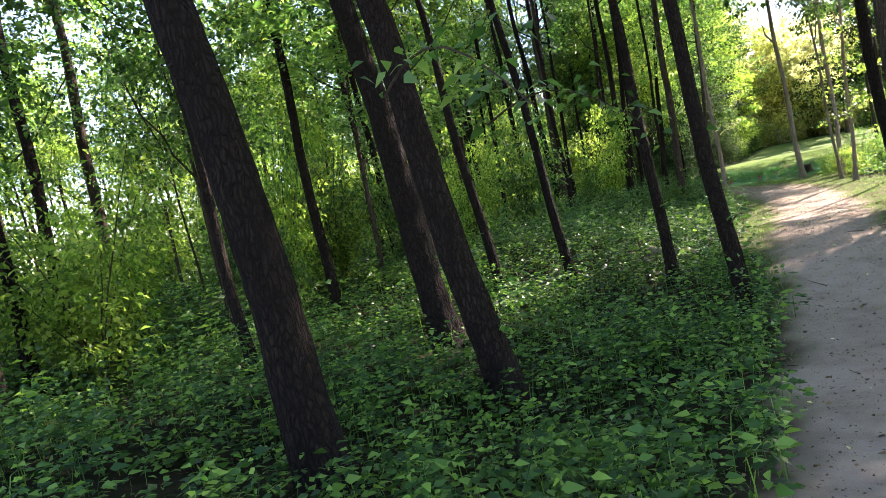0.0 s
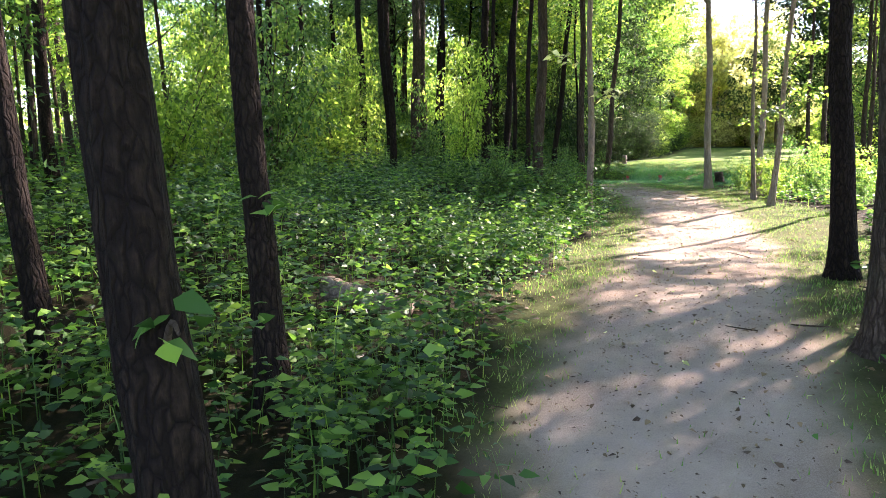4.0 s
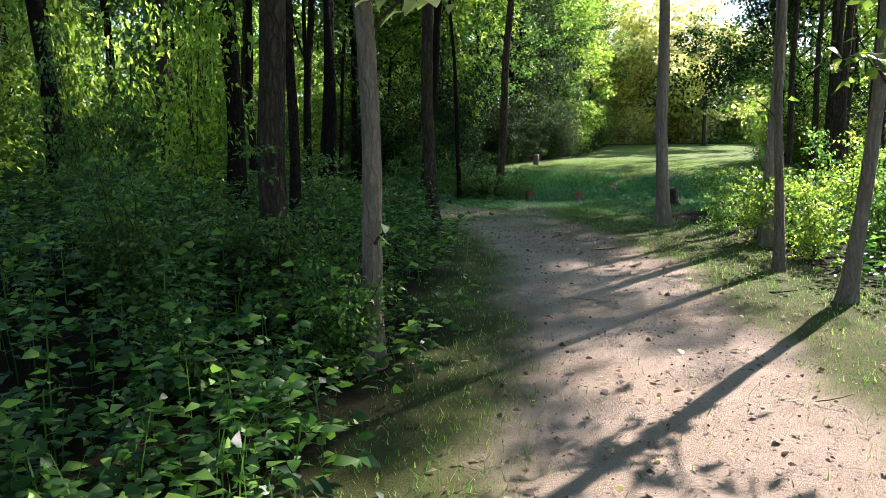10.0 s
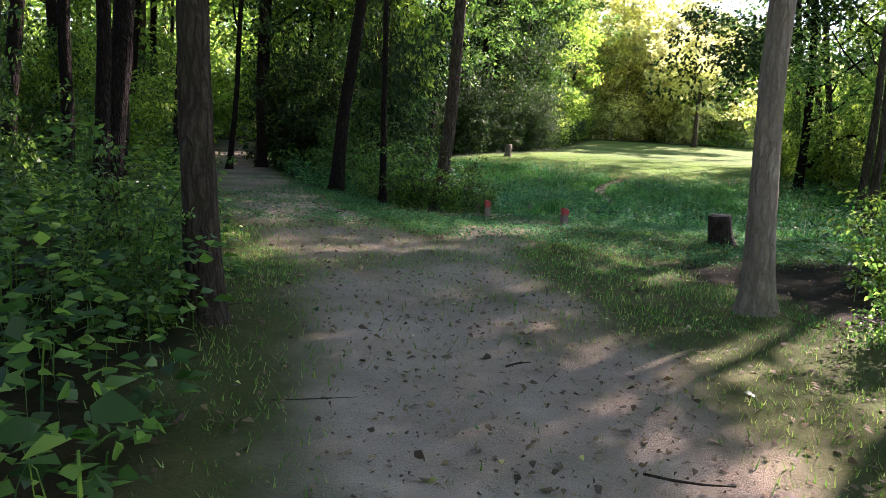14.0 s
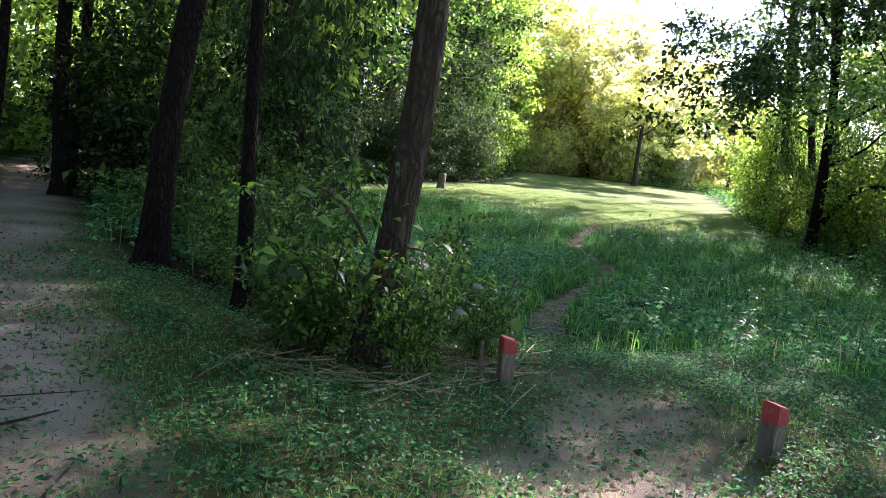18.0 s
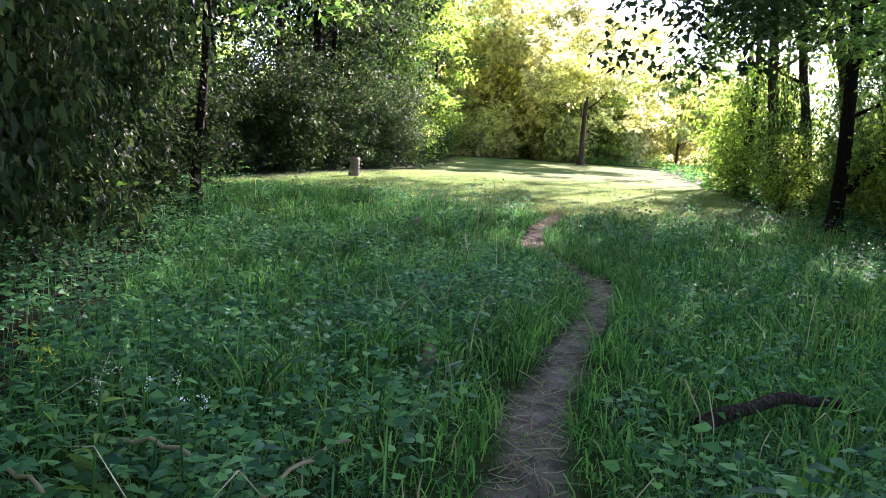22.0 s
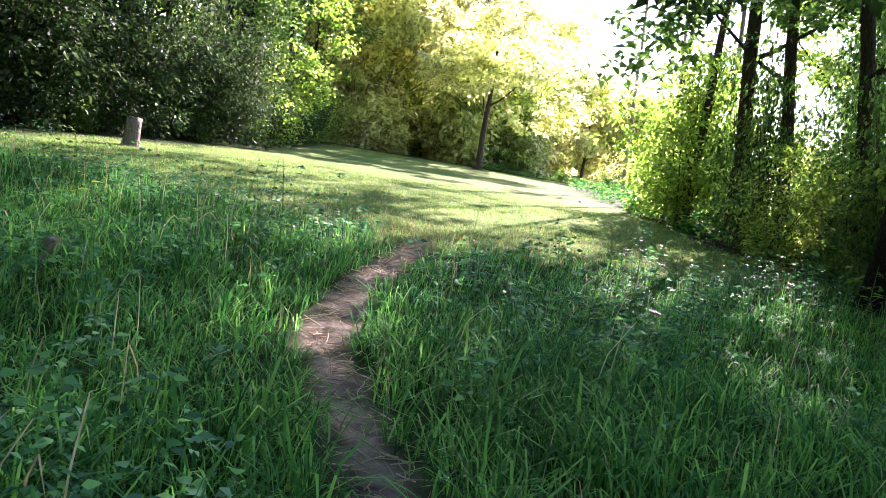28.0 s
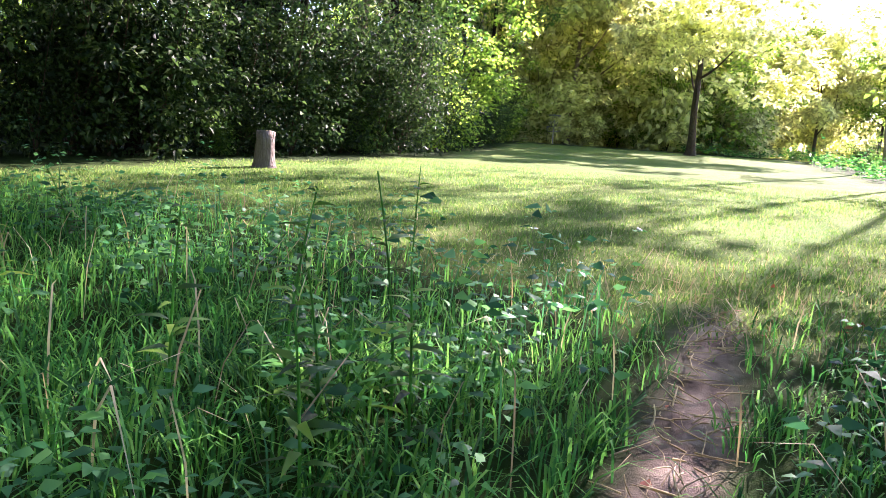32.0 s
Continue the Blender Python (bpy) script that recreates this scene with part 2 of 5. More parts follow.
def trail_mask(x, y):
    mid = np.interp(y, [p[0] for p in TRAIL_X], [p[1] for p in TRAIL_X])
    d = np.abs(x - mid) + .06 * wobble(x, y, 3.1)
    return smooth((.18 - d) / .12) * smooth((y - 19) / 1.0) * smooth((33.2 - y) / 1.2)


def wood_edge(y):
    return np.interp(y, (30, 34, 36, 38, 42, 45, 50, 56, 64), (-7.2, -8.4, -7.5, -6.6, -5.2, -4.4, -4.1, -3.2, -2.8))


def lawn_mask(x, y):
    edge = np.interp(x, (-8, -5, -3, -1.6, -.8, .6, 2, 5), (34.2, 34, 33.6, 32.4, 31.6, 32.1, 32.5, 33)) + .35 * wobble(x, y, 1.1)
    left = smooth((x - wood_edge(y) + .5 * wobble(x, y, .8)) / .8)
    right = smooth((5.2 + .14 * (y - 33) - x + .5 * wobble(x, y, .7)) / .8)
    return smooth((y - edge) / .8) * left * right * smooth((64 - y) / 1.5)


def trail_gap(x, y):
    """How far beside the middle of the narrow trail."""
    return np.abs(x - np.interp(y, [p[0] for p in TRAIL_X], [p[1] for p in TRAIL_X]))


def verge_mask(x, y):
    """Short trodden grass beside the dirt path and round the fork."""
    d = np.abs(x - path_mid(y))
    right = np.interp(y, (-14, -3, 1, 6, 9, 12, 16, 19), (1.15, 1.3, 2.0, 2.6, 2.3, 2.9, 3.4, 1.15))
    left = np.interp(y, (-14, -6, -3, 2, 8, 12, 16, 19), (.9, .95, 1.35, 1.75, 1.6, 1.75, 1.8, 1.2))
    w = np.where(x > path_mid(y), right, left)
    fork = smooth((3.0 - np.hypot((x + 1.4) / 1.35, (y - 16.6) / 1.0)) / .6)
    return np.maximum(smooth((w - d + .25 * wobble(x, y, 1.9)) / .4) * smooth((36 - y) / 3), fork)


def meadow_start(x):
    return np.maximum(18.3 + .18 * (x + 2) * (x < -1.5) - .55 * (x + 1.0) * (x > -1.0), 13.8)


def meadow_mask(x, y):
    left = smooth((x + np.interp(y, (17, 20, 25, 31, 35), (3.0, 4.2, 5.4, 7.0, 9.0))) / .8)
    right = smooth((np.interp(y, (13.5, 16, 20, 28, 34), (1.5, 3.8, 6.0, 5.2, 5.5)) - x) / 1.0)
    return left * right * smooth((y - meadow_start(x) - .2 + .6 * wobble(x, y, 1.6)) / 1.4) * (1 - lawn_mask(x, y))


def raw_mesh(name, verts, loops, starts, mat, attrs=(), smooth_faces=False):
    """A mesh from numpy arrays: vertices, corner indices, first corner of each face."""
    me = bpy.data.meshes.new(name)
    me.vertices.add(len(verts))
    me.vertices.foreach_set("co", np.ascontiguousarray(verts, np.float32).ravel())
    me.loops.add(len(loops))
    me.loops.foreach_set("vertex_index", np.ascontiguousarray(loops, np.int32))
    me.polygons.add(len(starts))
    me.polygons.foreach_set("loop_start", np.ascontiguousarray(starts, np.int32))
    if smooth_faces:
        me.polygons.foreach_set("use_smooth", np.ones(len(starts), bool))
    for key, values in attrs:
        a = me.attributes.new(key, "FLOAT", "POINT")
        a.data.foreach_set("value", np.ascontiguousarray(values, np.float32))
    me.update(calc_edges=True)
    me.materials.append(mat)
    return me


def faces_mesh(name, verts, faces, mat, **kw):
    faces = np.asarray(faces)
    k = faces.shape[1]
    return raw_mesh(name, verts, faces.ravel(), np.arange(len(faces)) * k, mat, **kw)


def ground_material():
    m, n, l, p = material("ground_earth_grass_litter")
    def attr(key):
        a = n.new("ShaderNodeAttribute")
        a.attribute_name = key
        return a.outputs["Fac"]
    fine = noise_at(n, l, 55, 5)
    mid = noise_at(n, l, 6, 6)
    big = noise_at(n, l, .8, 4)
    grit = noise_at(n, l, 180, 3)
    patch = noise_at(n, l, 2.6, 5, rough=.7)
    # Litter tones run near black, painting in the shade between the plants.
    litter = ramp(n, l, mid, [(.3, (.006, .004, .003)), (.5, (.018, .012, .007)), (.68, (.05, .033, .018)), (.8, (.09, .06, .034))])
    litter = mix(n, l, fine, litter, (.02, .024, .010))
    dirt = ramp(n, l, patch, [(.3, (.19, .14, .088)), (.52, (.335, .262, .18)), (.75, (.45, .365, .262))])
    dirt = mix(n, l, .4, dirt, ramp(n, l, grit, [(.36, (.06, .044, .028)), (.48, (.26, .205, .145)), (.66, (.50, .42, .32))]))
    dirt = mix(n, l, .35, dirt, ramp(n, l, big, [(.35, (.19, .152, .108)), (.6, (.42, .36, .28))]))
    grass = ramp(n, l, fine, [(.3, (.034, .075, .016)), (.5, (.085, .15, .03)), (.7, (.20, .22, .075))])
    grass = mix(n, l, .45, grass, ramp(n, l, big, [(.35, (.05, .13, .022)), (.65, (.17, .20, .06))]))
    verge = mix(n, l, .5, mix(n, l, .4, grass, (.05, .06, .022)), ramp(n, l, patch, [(.35, (.022, .016, .009)), (.55, (.06, .045, .025)), (.72, (.15, .115, .07))]))
    soil = ramp(n, l, mid, [(.3, (.05, .038, .03)), (.5, (.17, .135, .105)), (.75, (.36, .30, .235))])
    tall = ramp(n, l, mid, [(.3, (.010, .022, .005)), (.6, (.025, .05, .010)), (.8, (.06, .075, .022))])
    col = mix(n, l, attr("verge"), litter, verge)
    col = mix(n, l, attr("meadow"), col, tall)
    col = mix(n, l, attr("lawn"), col, grass)
    col = mix(n, l, attr("dirt"), col, dirt)
    col = mix(n, l, attr("trail"), col, soil)
    l.new(col, p.inputs["Base Color"])
    p.inputs["Roughness"].default_value = .95
    p.inputs["Specular IOR Level"].default_value = 0.05
    add = n.new("ShaderNodeMath")
    l.new(grit, add.inputs[0])
    l.new(fine, add.inputs[1])
    bump(n, l, add.outputs[0], .8, .016, p)
    return m


def axis(parts):
    return np.concatenate([np.arange(a, b, s) for a, b, s in parts])


gx = axis(((-600, -60, 60), (-60, -14, 2.0), (-14, -5, .5), (-5, 4, .1), (4, 10, .5), (10, 60, 2.0), (60, 601, 60)))
gy = axis(((-300, -30, 30), (-30, -14, 1.0), (-14, 34, .12), (34, 70, .5), (70, 120, 2.5), (120, 901, 60)))
GX, GY = np.meshgrid(gx, gy)
GV = np.stack([GX, GY, height(GX, GY)], -1).reshape(-1, 3)
_c = np.arange(len(gx) * len(gy)).reshape(len(gy), len(gx))
_f = np.stack([_c[:-1, :-1], _c[:-1, 1:], _c[1:, 1:], _c[1:, :-1]], -1).reshape(-1, 4)
gxf, gyf = GV[:, 0], GV[:, 1]
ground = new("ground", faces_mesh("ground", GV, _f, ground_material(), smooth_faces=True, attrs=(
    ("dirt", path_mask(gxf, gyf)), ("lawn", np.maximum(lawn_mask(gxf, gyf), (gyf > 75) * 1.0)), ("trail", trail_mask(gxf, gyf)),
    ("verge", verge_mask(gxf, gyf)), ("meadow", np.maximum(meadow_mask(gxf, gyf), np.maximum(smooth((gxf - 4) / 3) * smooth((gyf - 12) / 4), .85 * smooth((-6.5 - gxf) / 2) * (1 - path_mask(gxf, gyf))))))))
tagged(ground, "uneven woodland ground of tan dirt, leaf litter and grass", "ground", kind="structure")


# ---- builders ----
RNG = np.random.default_rng(7)


def part(name, me, mat, parent, label=""):
    """One mesh object under a thing or under a part."""
    if isinstance(me, bmesh.types.BMesh):
        data = bpy.data.meshes.new(name)
        me.to_mesh(data)
        me.free()
        me = data
    if mat and not me.materials:
        me.materials.append(mat)
    ob = new(name, me)
    ob.parent = parent
    return tagged(ob, label)


def unit(v):
    return v / np.maximum(np.linalg.norm(v, axis=-1, keepdims=True), 1e-9)


def leaf_arrays(base, along, normal, length, width, droop=.25, rich=False):
    """Leaves from their foot, way, upper side and size. Two triangles each, or four where rich."""
    along, normal = unit(along), unit(normal)
    side = unit(np.cross(along, normal))
    normal = np.cross(side, along)
    L, W = length[:, None], width[:, None]
    n = len(base)
    if rich:
        cols = [base,
                base + along * L * .32 + side * W * .5 + normal * W * .10, base + along * L * .32 - side * W * .5 + normal * W * .10,
                base + along * L * .68 + side * W * .29 - normal * L * droop * .35, base + along * L * .68 - side * W * .29 - normal * L * droop * .35,
                base + along * L - normal * L * droop]
        f = np.array([[0, 1, 2], [1, 3, 2], [3, 4, 2], [3, 5, 4]])
    else:
        cols = [base, base + along * L * .45 + side * W * .5 + normal * W * .12, base + along * L - normal * L * droop, base + along * L * .45 - side * W * .5 + normal * W * .12]
        f = np.array([[0, 1, 2], [0, 2, 3]])
    k = len(cols)
    v = np.stack(cols, 1).reshape(-1, 3)
    return v, (f[None] + (np.arange(n) * k)[:, None, None]).reshape(-1, 3)


def short_blades(base, lean, length, width):
    """Short grass: one slim leaning triangle a blade."""
    n = len(base)
    side = unit(np.stack([-lean[:, 1], lean[:, 0], np.zeros(n)], -1) + 1e-6)
    L, W = length[:, None], width[:, None]
    cols = [base - side * W * .6, base + side * W * .6, base + np.array([0, 0, 1.0]) * L * .9 + lean * L * .5]
    return np.stack(cols, 1).reshape(-1, 3), np.arange(n * 3).reshape(-1, 3)


def blade_arrays(base, lean, length, width):
    """Grass blades: a strip that bends over at its top."""
    n = len(base)
    side = unit(np.stack([-lean[:, 1], lean[:, 0], np.zeros(n)], -1) + 1e-6)
    up = np.array([0, 0, 1.0])
    L, W = length[:, None], width[:, None]
    bow = np.clip(np.linalg.norm(lean, axis=1), .1, 2.2)[:, None]
    p1 = base + up * L * .46 + lean * L * .10
    p2 = base + up * L * (.80 - .06 * bow) + lean * L * .30
    p3 = base + up * L * (.98 - .28 * bow) + lean * L * .58
    cols = [base - side * W * .4, base + side * W * .4, p1 - side * W * .5, p1 + side * W * .5, p2 - side * W * .38, p2 + side * W * .38, p3]
    f = np.array([[0, 1, 3], [0, 3, 2], [2, 3, 5], [2, 5, 4], [4, 5, 6]])
    return np.stack(cols, 1).reshape(-1, 3), (f[None] + (np.arange(n) * 7)[:, None, None]).reshape(-1, 3)


def join(chunks):
    vs, fs, k = [], [], 0
    for v, f in chunks:
        vs.append(v)
        fs.append(f + k)
        k += len(v)
    return np.concatenate(vs), np.concatenate(fs)


def tube(points, radii, sides=8, knob=0.0, seed=0.0):
    """A tapered round limb through points, closed at its tip."""
    pts, radii = np.asarray(points, float), np.asarray(radii, float)
    m = len(pts)
    tan = unit(np.gradient(pts, axis=0))
    ref = np.array([0.0, 0, 1]) if abs(tan[0, 2]) < .8 else np.array([1.0, 0, 0])
    a = unit(np.cross(tan, ref))
    b = np.cross(tan, a)
    th = np.arange(sides) * 2 * np.pi / sides
    ring = np.cos(th)[None, :, None] * a[:, None] + np.sin(th)[None, :, None] * b[:, None]
    r = radii[:, None] * (1 + knob * (np.sin(th[None] * 3 + seed + np.arange(m)[:, None] * .7) * .6 + np.sin(th[None] * 5 + seed * 2 - np.arange(m)[:, None] * 1.1) * .4))
    v = (pts[:, None] + ring * r[..., None]).reshape(-1, 3)
    i = np.arange(m - 1)[:, None] * sides
    j = np.arange(sides)[None]
    q = np.stack([i + j, i + (j + 1) % sides, i + sides + (j + 1) % sides, i + sides + j], -1).reshape(-1, 4)
    tri = np.concatenate([q[:, [0, 1, 2]], q[:, [0, 2, 3]]])
    top = (m - 1) * sides
    cap = np.array([[top, top + c, top + c + 1] for c in range(1, sides - 1)])
    return v, np.concatenate([tri, cap])


def clumps(centres, radius, count, size, rng, flat=.55, rich=False):
    """Leaf clumps round centres: each leaf hangs off its own little twig."""
    n = len(centres) * count
    c = np.repeat(centres, count, 0)
    d = unit(rng.normal(size=(n, 3)))
    r = np.repeat(np.broadcast_to(radius, (len(centres),)), count)[:, None] * rng.uniform(.15, 1, (n, 1)) ** .6
    pos = c + d * r * np.array([1, 1, flat])
    along = unit(d * np.array([1, 1, .3]) + rng.normal(size=(n, 3)) * .55 + np.array([0, 0, -.25]))
    nor = unit(np.array([0, 0, 1.0]) + rng.normal(size=(n, 3)) * .55)
    L = size * rng.uniform(.6, 1.3, n)
    return leaf_arrays(pos, along, nor, L, L * rng.uniform(.5, .75, n), .25, rich)


def crown_mesh(name, seed, mat, spread=2.6, tall=5.5, n_clump=150, per=34, leaf=.17):
    """A broadleaf crown in an uneven outline, its foot at the origin."""
    rng = np.random.default_rng(seed)
    lobes = np.stack([rng.normal(0, spread * .45, 9), rng.normal(0, spread * .45, 9), rng.uniform(.1, .95, 9) * tall], -1)
    lr = rng.uniform(.7, 1.3, 9) * spread * .42
    k = rng.integers(0, 9, n_clump)
    cen = lobes[k] + unit(rng.normal(size=(n_clump, 3))) * (lr[k] * rng.uniform(.4, 1.0, n_clump))[:, None]
    v, f = clumps(cen, rng.uniform(.25, .6, n_clump), per, leaf, rng)
    return faces_mesh(name, v, f, mat)


CROWNS = {key: [crown_mesh("crown", s + 3 * j, mat, 2.7, 5.5, 110 if key == "yellow" else 95, 22 if key == "yellow" else 27, .27 if key == "yellow" else .155) for j in range(3)] for key, mat, s in
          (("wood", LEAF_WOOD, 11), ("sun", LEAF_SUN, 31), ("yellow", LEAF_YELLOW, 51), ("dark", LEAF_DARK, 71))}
N_TREE = [0]
GLADES = ((.2, 3.8, 1.0, 1.7), (.6, 8.0, .6, 1.0), (2.2, 10.5, 1.3, 2.0), (1.5, 7.8, .5, 1.0), (.6, 9.8, .7, 1.3), (-1.2, 28.8, .5, .6), (-1.8, -2.5, .3, .3))


def shades_glade(x, y, low, high, wide):
    """Whether a crown over (x, y) would shade one of the open sunny glades."""
    for h in np.arange(low, high, .7):
        k = h / math.tan(radians(SUN_ELEV))
        sx, sy = x - k * math.sin(radians(SUN_AZ)), y - k * math.cos(radians(SUN_AZ))
        if any(((sx - gx0) / (rx + wide)) ** 2 + ((sy - gy0) / (ry + wide)) ** 2 < 1 for gx0, gy0, rx, ry in GLADES):
            return True
    return False


def tree(x, y, r, lean=(0, 0), tall=13, bark=BARK_DARK, crown="wood", scale=1.0, first=5.5, label="", sides=12, limbs=4, bend=.0, name="tree", crowns=2, group="woodland trees", keep=False, spread=0.0):
    """A standing tree: flared trunk, rising limbs, leafy crowns."""
    N_TREE[0] += 1
    rng = np.random.default_rng(1000 + N_TREE[0])
    root = new(name)
    root.location = (x, y, float(height(x, y)) - .05)
    tagged(root, label or "tall woodland tree with dark furrowed bark and green crown", "tree", group)
    near = sides >= 12
    zs = np.concatenate([np.array([0, .06, .16, .34, .65]), np.linspace(.8, 5, 34) if near else np.zeros(0), np.linspace(5.3 if near else 1.1, tall, max(8, int(tall / (1.2 if near else .7))))])
    ph = rng.uniform(0, 6.3)
    off = bend * np.sin(zs * .55 + ph) * np.minimum(zs / 2, 1)
    pts = np.stack([lean[0] * zs + off + .02 * np.sin(zs * 1.9 + ph), lean[1] * zs + off * .4 + .02 * np.cos(zs * 1.7 + ph), zs], -1)
    rad = r * (1 - .78 * (zs / tall) ** 1.15) * (1 + .75 * np.exp(-zs / .16) + .18 * np.exp(-zs / .6))
    v, f = tube(pts, rad, 22 if near else sides, .045, ph)
    if near:      # plates and furrows of the bark
        ax = np.repeat(pts, 22, 0)
        th = np.tile(np.arange(22), len(zs))
        zz = np.repeat(zs, 22)
        rel = .035 * np.sin(th * 2.3 + 1.5 * np.sin(zz * 2.1 + ph) + ph) + rng.normal(0, .022, len(zz))
        v = ax + (v - ax) * (1 + rel)[:, None]
    part("trunk", faces_mesh("trunk", v, f, bark, smooth_faces=True), bark, root)
    at = lambda h: np.array([np.interp(h, zs, pts[:, k]) for k in range(3)])
    tips = []
    for i in range(limbs):
        h = first + (tall - first) * (i + .3) / limbs * .8
        a = rng.uniform(0, 6.3)
        L = rng.uniform(1.4, 2.6) * scale
        s = np.linspace(0, 1, 6)
        p0 = at(h)
        lp = p0 + np.stack([np.cos(a) * L * s, np.sin(a) * L * s, L * (.35 * s + .5 * s ** 2)], -1) + rng.normal(0, .05, (6, 3)) * s[:, None]
        lv, lf = tube(lp, r * .32 * (1 - .8 * s) + .008, 6)
        part("limb", faces_mesh("limb", lv, lf, bark, smooth_faces=True), bark, root)
        tips.append(lp[-1])
    for i in range(crowns):
        k = scale * rng.uniform(.85, 1.15), scale * rng.uniform(.85, 1.15), scale * rng.uniform(.8, 1.1)
        base = at(first + (tall - first) * (.1 + .8 * i / max(1, crowns))) - np.array([0, 0, .4])
        base = base + np.append(rng.normal(0, 1, 2) * spread, 0)
        pick, spin = int(rng.integers(0, 3)), rng.uniform(0, 6.3)
        if not keep and shades_glade(x + base[0], y + base[1], base[2], base[2] + 4.5 * k[2], .9 * scale):
            continue
        c = part("crown", CROWNS[crown][pick], None, root)
        c.location, c.rotation_euler, c.scale = base, (0, 0, spin), k
    return root


def shrub_mesh(seed, mat, tall, wide, n_clump, per, leaf, rich=False):
    rng = np.random.default_rng(seed)
    stems, cen = [], []
    for i in range(8):
        a, t = rng.uniform(0, 6.3), rng.uniform(.45, 1.12) * tall
        s = np.linspace(0, 1, 6)
        w = wide * rng.uniform(.25, 1.05)
        p = np.stack([np.cos(a) * w * s ** 1.4 + rng.normal(0, .03, 6) * s, np.sin(a) * w * s ** 1.4 + rng.normal(0, .03, 6) * s, t * s], -1)
        stems.append(tube(p, .009 * (1 - .8 * s) * tall / 2 + .003, 5))
        for _ in range(n_clump // 7):
            u = rng.uniform(.15, 1.02)
            cen.append([np.interp(u, s, p[:, k]) for k in range(3)] + rng.normal(0, .19 * wide * (1.4 - .8 * u), 3) * np.array([1, 1, .6]))
    cen = np.array(cen)
    cen[:, 2] = np.maximum(cen[:, 2], .15)
    v, f = clumps(cen, rng.uniform(.14, .36, len(cen)) * max(.7, wide), per, leaf, rng, .38, rich)
    return stems, faces_mesh("foliage", v, f, mat)


def shrub_kind(mat, seeds, tall, wide, n_clump=63, per=26, leaf=.1, rich=False):
    out = []
    for s in seeds:
        stems, fol = shrub_mesh(s, mat, tall, wide, n_clump, per, leaf, rich)
        out.append(([faces_mesh("stem", sv, sf, TWIG, smooth_faces=True) for sv, sf in stems], fol))
    return out


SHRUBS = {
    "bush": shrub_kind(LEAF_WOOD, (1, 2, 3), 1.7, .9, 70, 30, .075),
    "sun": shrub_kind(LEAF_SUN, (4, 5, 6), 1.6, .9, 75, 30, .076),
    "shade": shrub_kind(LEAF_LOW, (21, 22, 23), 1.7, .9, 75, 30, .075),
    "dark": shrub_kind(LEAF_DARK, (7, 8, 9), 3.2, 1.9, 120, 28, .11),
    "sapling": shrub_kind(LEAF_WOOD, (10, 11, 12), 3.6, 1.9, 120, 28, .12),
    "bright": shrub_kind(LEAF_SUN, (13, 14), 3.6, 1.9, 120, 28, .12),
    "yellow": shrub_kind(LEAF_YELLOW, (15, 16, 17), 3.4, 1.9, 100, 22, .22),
}
SHRUB_LABEL = {"shade": "dark green leafy bush in the shade", "bush": "leafy green woodland bush", "sun": "yellow-green bush beside the path, leaves coloured as sunlit", "dark": "tall green shrub at the woods' edge, leaves darkened as if shaded",
               "sapling": "slender green sapling among the trees", "bright": "bright green shrub, leaves coloured as sunlit", "yellow": "yellowing pale shrub beyond the lawn"}
N_SHRUB = [0]


def shrub(kind, x, y, s=1.0, sz=None, sink=.03):
    N_SHRUB[0] += 1
    rng = np.random.default_rng(5000 + N_SHRUB[0])
    stems, fol = SHRUBS[kind][int(rng.integers(0, len(SHRUBS[kind])))]
    root = new("sapling" if kind == "sapling" else "shrub")
    root.location, root.rotation_euler = (x, y, float(height(x, y)) - sink), (0, 0, rng.uniform(0, 6.3))
    k = s * rng.uniform(.88, 1.12)
    root.scale = (k, k, (sz or s) * rng.uniform(.9, 1.1))
    tagged(root, SHRUB_LABEL[kind], "shrub", kind + " shrubs")
    for stem in stems:
        part("stem", stem, None, root)
    part("foliage", fol, None, root)
    return root


def scatter(n, x0, x1, y0, y1, keep, seed):
    """Random places in a box, kept where keep(x, y) beats a random number."""
    rng = np.random.default_rng(seed)
    x, y = rng.uniform(x0, x1, n), rng.uniform(y0, y1, n)
    k = keep(x, y) > rng.uniform(0, 1, n)
    x, y = x[k], y[k]
    return np.stack([x, y, height(x, y)], -1), rng


def stuff(name, v, f, mat, label, category):
    return tagged(new(name, faces_mesh(name, v, f, mat)), label, category, kind="stuff")


# ---- trees by the path and at the fork ----
PALE = "tall slim tree with pale smooth sunlit bark"
GREY = "woodland tree with grey-brown bark"
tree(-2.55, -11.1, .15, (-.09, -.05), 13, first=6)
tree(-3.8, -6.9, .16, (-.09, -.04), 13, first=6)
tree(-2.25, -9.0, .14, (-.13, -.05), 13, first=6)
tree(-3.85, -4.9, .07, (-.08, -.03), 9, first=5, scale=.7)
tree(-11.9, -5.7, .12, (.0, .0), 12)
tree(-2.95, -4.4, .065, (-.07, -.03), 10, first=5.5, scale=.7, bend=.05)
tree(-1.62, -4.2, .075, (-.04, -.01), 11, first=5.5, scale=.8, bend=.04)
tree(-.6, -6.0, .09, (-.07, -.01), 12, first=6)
tree(1.55, -2.4, .13, (-.02, .0), 14, BARK_GREY, label=GREY)
tree(1.62, .2, .10, (-.05, .0), 13)
tree(2.0, -1.1, .045, (-.03, .0), 9, BARK_GREY, label=GREY, scale=.7)
tree(2.5, -3.4, .05, (-.03, .0), 9, label="slim dark tree beside the path")
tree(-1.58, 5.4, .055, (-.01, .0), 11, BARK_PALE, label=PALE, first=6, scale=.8)
